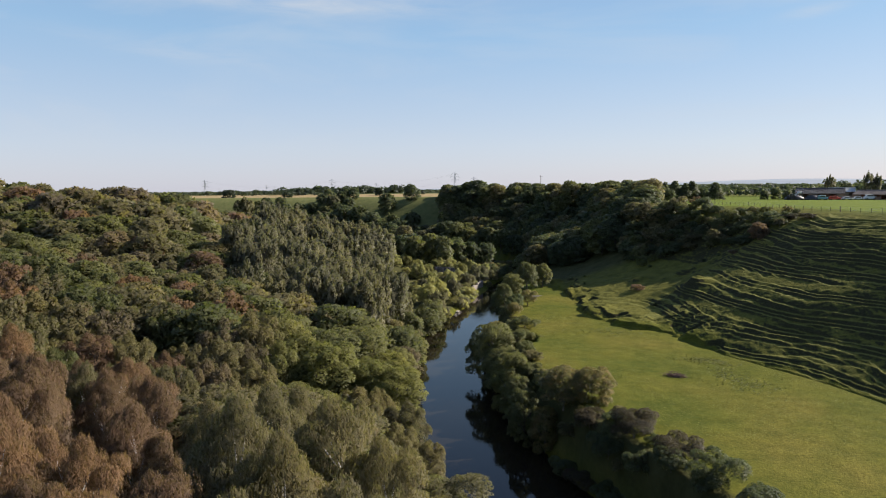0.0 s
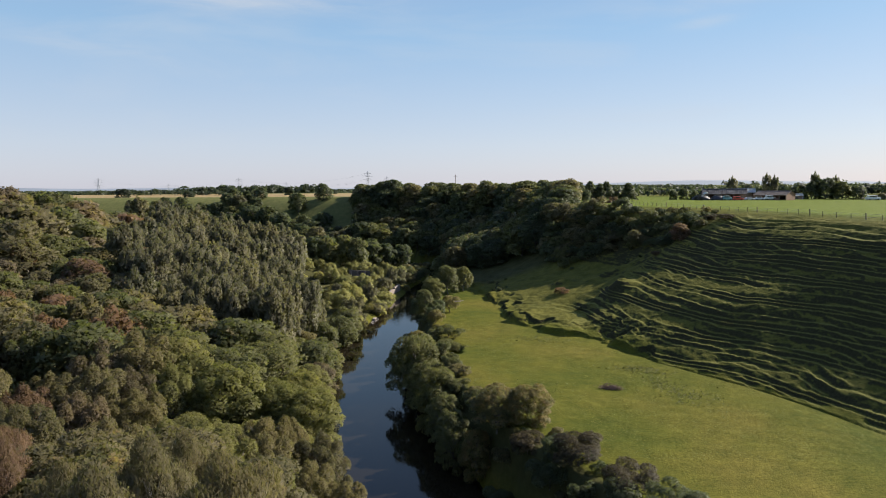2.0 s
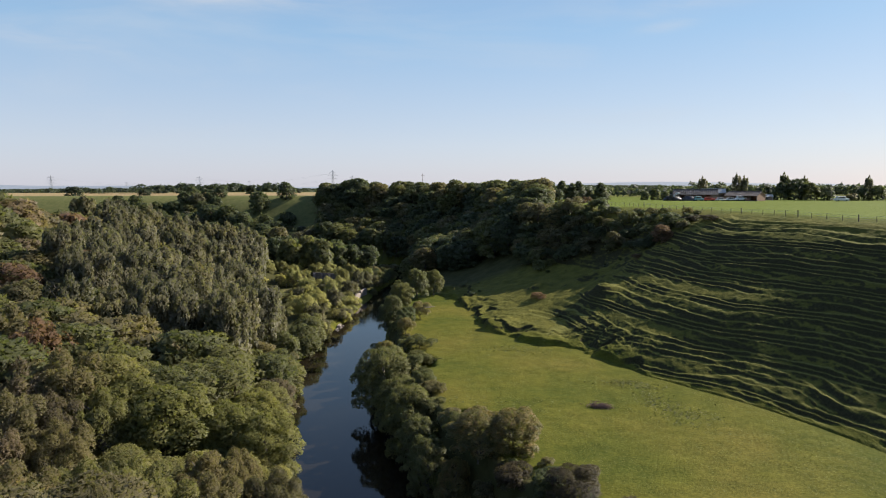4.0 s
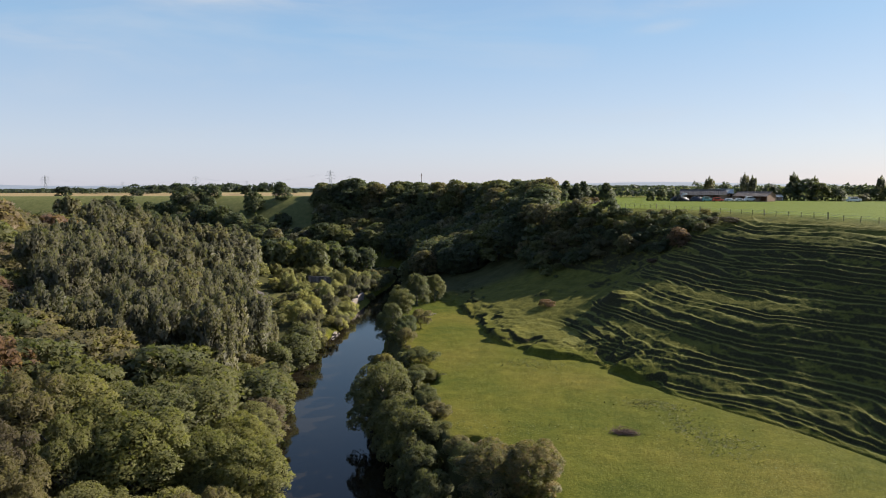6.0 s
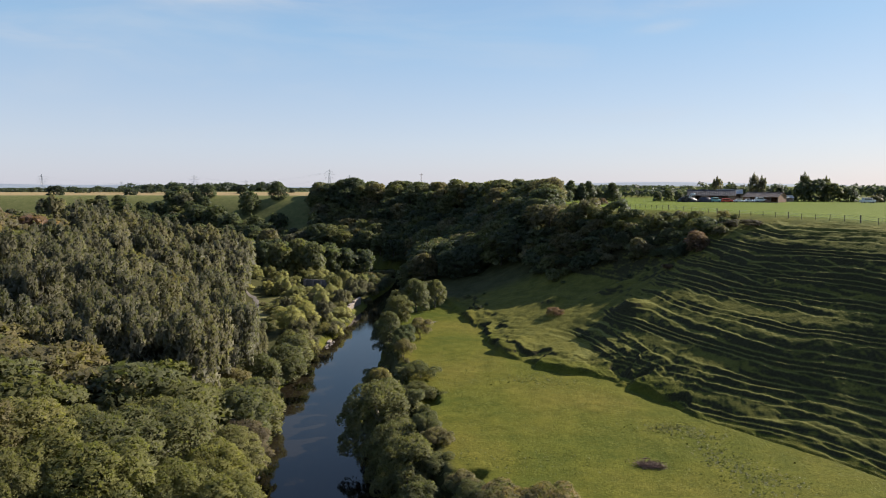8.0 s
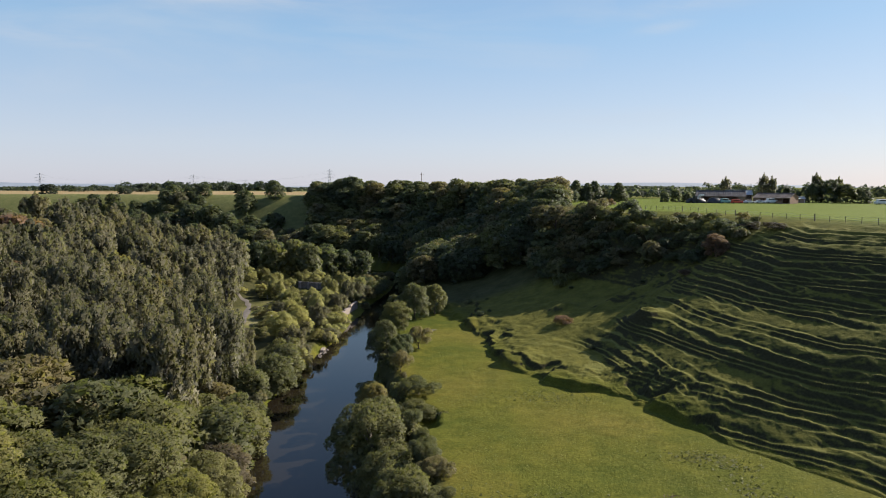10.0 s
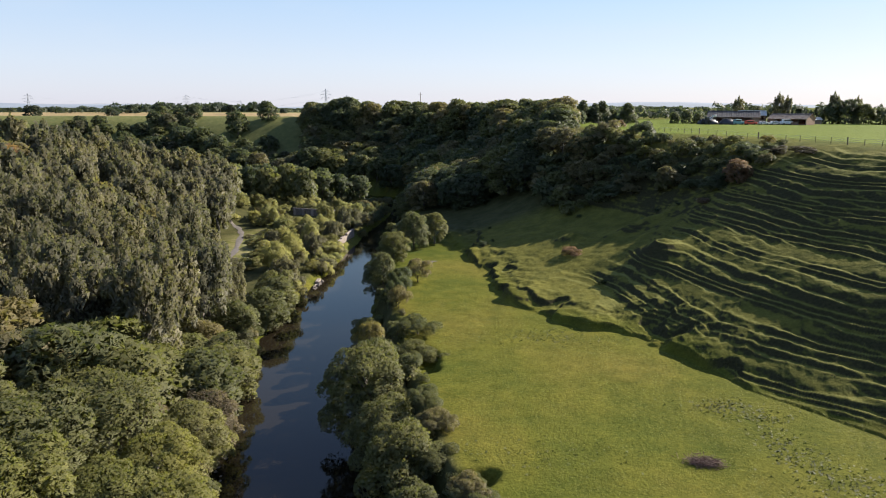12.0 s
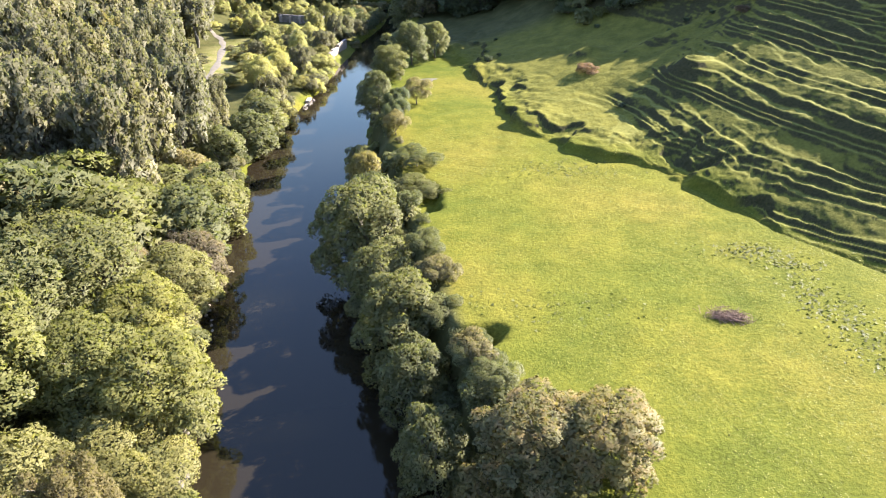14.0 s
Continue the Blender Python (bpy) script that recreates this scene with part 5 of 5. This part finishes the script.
retaining_wall([(-29.6, 222), (-28.6, 230), (-27.2, 240)], -5.0, -2.0, 0.7)
retaining_wall([(-29.0, 188.5), (-29.0, 194)], -5.4, -4.4, 0.8)
retaining_wall([(-29.6, 200), (-29.9, 211)], -5.2, -3.6, 0.6)


def ruin():
    top = new("concrete_ruin")
    top.matrix_world = pose(-45, 276, ground_z(-45, 276) + 0.6, 0, 0, -20)
    part("slab", boxed(-8, 8, -2.6, 2.6, -0.8, 1.0, bevel=0.1), STONE, top)
    part("parapet", boxed(-8, 8, -2.6, -2.1, 1.0, 1.7, bevel=0.06), STONE, top)
    for k in range(5):
        part("pier", boxed(-7.4 + 3.5 * k, -6.6 + 3.5 * k, -3.0, -2.55, -0.8, 1.4, bevel=0.06), CONCRETE, top)
    part("block", boxed(2.0, 4.2, -0.8, 0.8, 1.0, 2.1, bevel=0.1), CONCRETE, top)
    return tagged(top, "grey concrete remains of old river works", "ruin")


ruin()

stone_meshes = []
for k in range(5):
    bm = bmesh.new()
    bmesh.ops.create_icosphere(bm, subdivisions=1, radius=1)
    for v in bm.verts:
        v.co = Vector((v.co.x * random.uniform(0.7, 1.2), v.co.y * random.uniform(0.6, 1.0), v.co.z * random.uniform(0.45, 0.8)))
    me = bpy.data.meshes.new("stone")
    bm.to_mesh(me)
    bm.free()
    me.materials.append(STONE)
    stone_meshes.append(me)


def stones(spots, label):
    for x, y, s_ in spots:
        ob = new("stone", rng.choice(stone_meshes))
        ob.matrix_world = pose(x, y, max(ground_z(x, y), WATER) - 0.05 * s_, rng.uniform(-15, 15), rng.uniform(-15, 15), rng.uniform(0, 360)) @ Matrix.Diagonal((s_, s_, s_, 1))
        tagged(ob, label, "stone", "bank stones")


def left_edge(y):
    c = np.interp(y, RIVER[2:16, 1], RIVER[2:16, 0])
    return c - np.interp(y, RIVER[2:16, 1], RIVER[2:16, 2])


stones([(left_edge(y) + rng.uniform(-0.9, 0.5), y, rng.uniform(0.25, 0.75)) for y in [88 + 0.45 * k for k in range(26)]], "pale angular stone at the water's edge")
stones([(left_edge(y) + rng.uniform(-0.8, 0.6), y, rng.uniform(0.2, 0.5)) for y in [112 + 0.9 * k for k in range(10)]], "pale stone at the foot of the bank")
stones([(left_edge(y) + rng.uniform(-0.6, 0.8), y, rng.uniform(0.3, 0.7)) for y in [187 + 0.8 * k for k in range(10)]], "fallen pale block below the river wall")

# scrub in the clearing
for x, y, ht, wd, leaf in [(-50, 206, 5, 6, "scrub"), (-47, 216, 5, 6, "scrub"), (-50, 224, 5.5, 6, "gold"), (-45, 226, 4.5, 5, "scrub"), (-36, 222, 6, 5, "scrub"), (-34, 214, 6, 5, "silver"), (-33, 206, 6, 5, "silver"), (-36, 200, 6, 6, "scrub"),
                           (-33, 196, 5, 5, "silver"), (-38, 194, 6, 6, "scrub"), (-41, 200, 5, 5, "scrub"), (-32, 230, 5, 4.5, "silver"), (-36, 236, 5.5, 5, "scrub"), (-41, 240, 5, 5, "scrub"), (-48, 240, 4.5, 6, "scrub"), (-31, 246, 6, 5, "silver"),
                           (-37, 250, 6, 6, "thicket"), (-46, 254, 5, 6, "scrub"), (-55, 258, 4, 6, "olive"), (-52, 266, 5, 7, "olive"), (-44, 266, 6, 7, "scrub"), (-36, 262, 6, 6, "scrub"), (-60, 268, 5, 7, "olive"), (-60, 228, 3.5, 5, "scrub"),
                           (-31, 238, 3.4, 3, "silver"), (-28.5, 252, 5, 4.5, "silver"), (-42, 208, 2, 3, "scrub"), (-57, 236, 2.4, 3, "olive"), (-30, 186, 5, 5, "green"), (-33, 180, 6, 6, "silver"), (-34, 174, 6.5, 6, "green")] + [(-46 + rng.uniform(-17, 17), 228 + rng.uniform(-34, 34), rng.uniform(2.2, 5.0), rng.uniform(3.5, 6.0), rng.choice(["scrub", "scrub", "scrub", "silver", "thicket"])) for _ in range(80)] + [(rng.uniform(-82, -30), rng.uniform(248, 293), rng.uniform(2.4, 4.6), rng.uniform(3.5, 6.0), rng.choice(["scrub", "scrub", "scrub", "thicket"])) for _ in range(75)]:
    off = min(math.hypot(x - a, y - b) for a, b in TRACK + [(-41, 213), (-53.2, 193), (-54.5, 208), (-58, 229), (-62.5, 246)])
    if off < 5.2 or x > left_edge(y) - (5.0 if 186 < y < 197 or 217 < y < 243 else 1.0):
        continue
    if math.hypot((x + 45) / 1.3, y - 268) < 8:
        continue
    if off < 10:
        ht *= 0.55
    if math.hypot(x + 44, y - 266) < 13:
        ht *= 0.5
    kind = rng.choice(["airy", "airy", "plume"]) if leaf in ("scrub", "thicket") and off > 6 else ("plume" if leaf == "silver" and off > 6 else "low")
    tree("scrub_bush", kind, leaf, "mid", x, y, ht * (1.35 if kind != "low" else 1.1), (2.0 if kind != "low" else 1.2) * wd / (1.05 * ht), lab(kind, leaf), "bush", "scrub in the clearing", rng=rng, sink=0.2)

# low growth hanging over the left water's edge
for k in range(112):
    y = 72 + 2.6 * k + rng.uniform(-1, 1) if k < 68 else rng.uniform(244, 302)
    x = left_edge(y) - (rng.uniform(0.4, 2.2) if k < 68 else rng.uniform(0.6, 11))
    if 186 < y < 197 or 219 < y < 243:
        continue
    leaf = rng.choice(["green", "lime", "olive", "silver", "green"] if y < 178 else (["scrub", "lime", "silver"] if y < 244 else ["green", "dark", "olive", "silver"]))
    ht = rng.uniform(2.6, 4.6)
    tree("bush", "low", leaf, "mid", x, y, ht, rng.uniform(0.9, 1.2), lab("low", leaf), "bush", "left water's edge", rng=rng)

# --- brush pile, puddle and weeds on the meadow
pile = new("brush_pile")
pile.matrix_world = pose(22.3, 102.4, ground_z(22.3, 102.4), 0, 0, -14)
for q in range(3):
    bm = bmesh.new()
    for k in range(140):
        a = Vector((rng.gauss(0, 0.72), rng.gauss(0, 0.34), abs(rng.gauss(0, 0.22))))
        w_ = Vector((rng.gauss(0, 1), rng.gauss(0, 0.8), rng.gauss(0, 0.3))).normalized() * rng.uniform(0.25, 0.6)
        limb(bm, a - w_, a + w_, 0.022, 0.012, 3)
    tagged(part("twig", bm, TWIG, pile), kind="stuff")
tagged(pile, "low heap of dead pinkish-brown cut branches on grass", "brush pile")

bm = bmesh.new()
ring = []
for k in range(20):
    a = 2 * math.pi * k / 20
    rr = 1 + 0.25 * math.sin(3 * a) + 0.1 * math.sin(5 * a)
    px, py = -3.6 + 1.5 * rr * math.cos(a), 177.5 + 1.2 * rr * math.sin(a)
    ring.append(bm.verts.new((px, py, ground_z(px, py) + 0.07)))
bm.faces.new(ring)
tagged(part("mud_patch", bm, MUD), "small grey trampled mud patch in the meadow", "mud", kind="structure")


def tufts(name, label, spots, size, leaf, seed, flat=0.5):
    """Many small leaf tufts as one mass."""
    nrng = np.random.default_rng(seed)
    spots = np.asarray(spots)
    z = land(spots[:, 0], spots[:, 1])[0]
    half = size * nrng.uniform(0.5, 1.3, len(spots))
    cs = np.stack([spots[:, 0], spots[:, 1], z + half * 0.4], -1)
    nn = nrng.normal(size=(len(spots), 3)) * (1, 1, flat) + (0, 0, flat)
    nn /= np.linalg.norm(nn, axis=1, keepdims=True)
    lit = nn * 0.5 + (0, 0, 1)
    lit /= np.linalg.norm(lit, axis=1, keepdims=True)
    tagged(new(name, leaves_mesh(name, cs, nn, half, nrng, LEAF[leaf], 1.1, lit)), label, "weeds" if name == "weeds" else "grass", kind="stuff")


nr = np.random.default_rng(12)
weed = np.concatenate([nr.normal((28.5, 113.5), (2.2, 0.9), (260, 2)), nr.normal((31.5, 111), (1.6, 0.7), (160, 2)), nr.normal((31, 103), (1.6, 3.2), (420, 2)), nr.normal((34, 98), (2.2, 2.4), (260, 2)), nr.normal((14, 134), (4, 1.6), (300, 2)), nr.normal((9, 104), (4, 2), (120, 2))])
tufts("weeds", "patches of nettles and docks in the meadow", weed, 0.13, "green", 4, 1.2)

# short grass standing on meadow and hillside
spots = np.stack([nr.uniform(-6, 50, 60000), nr.uniform(76, 150, 60000)], -1)
_, gr, ge, gd = land(spots[:, 0], spots[:, 1], False)
keep = (gr > 0) & (ge > 4.6) & (land.scarp < 1) & (fbm(spots[:, 0] / 5, spots[:, 1] / 5, 81, 3) > -0.12)
tufts("grass", "short uneven pasture grass on meadow and slope", spots[keep], 0.045, "grass", 9, 2.6)
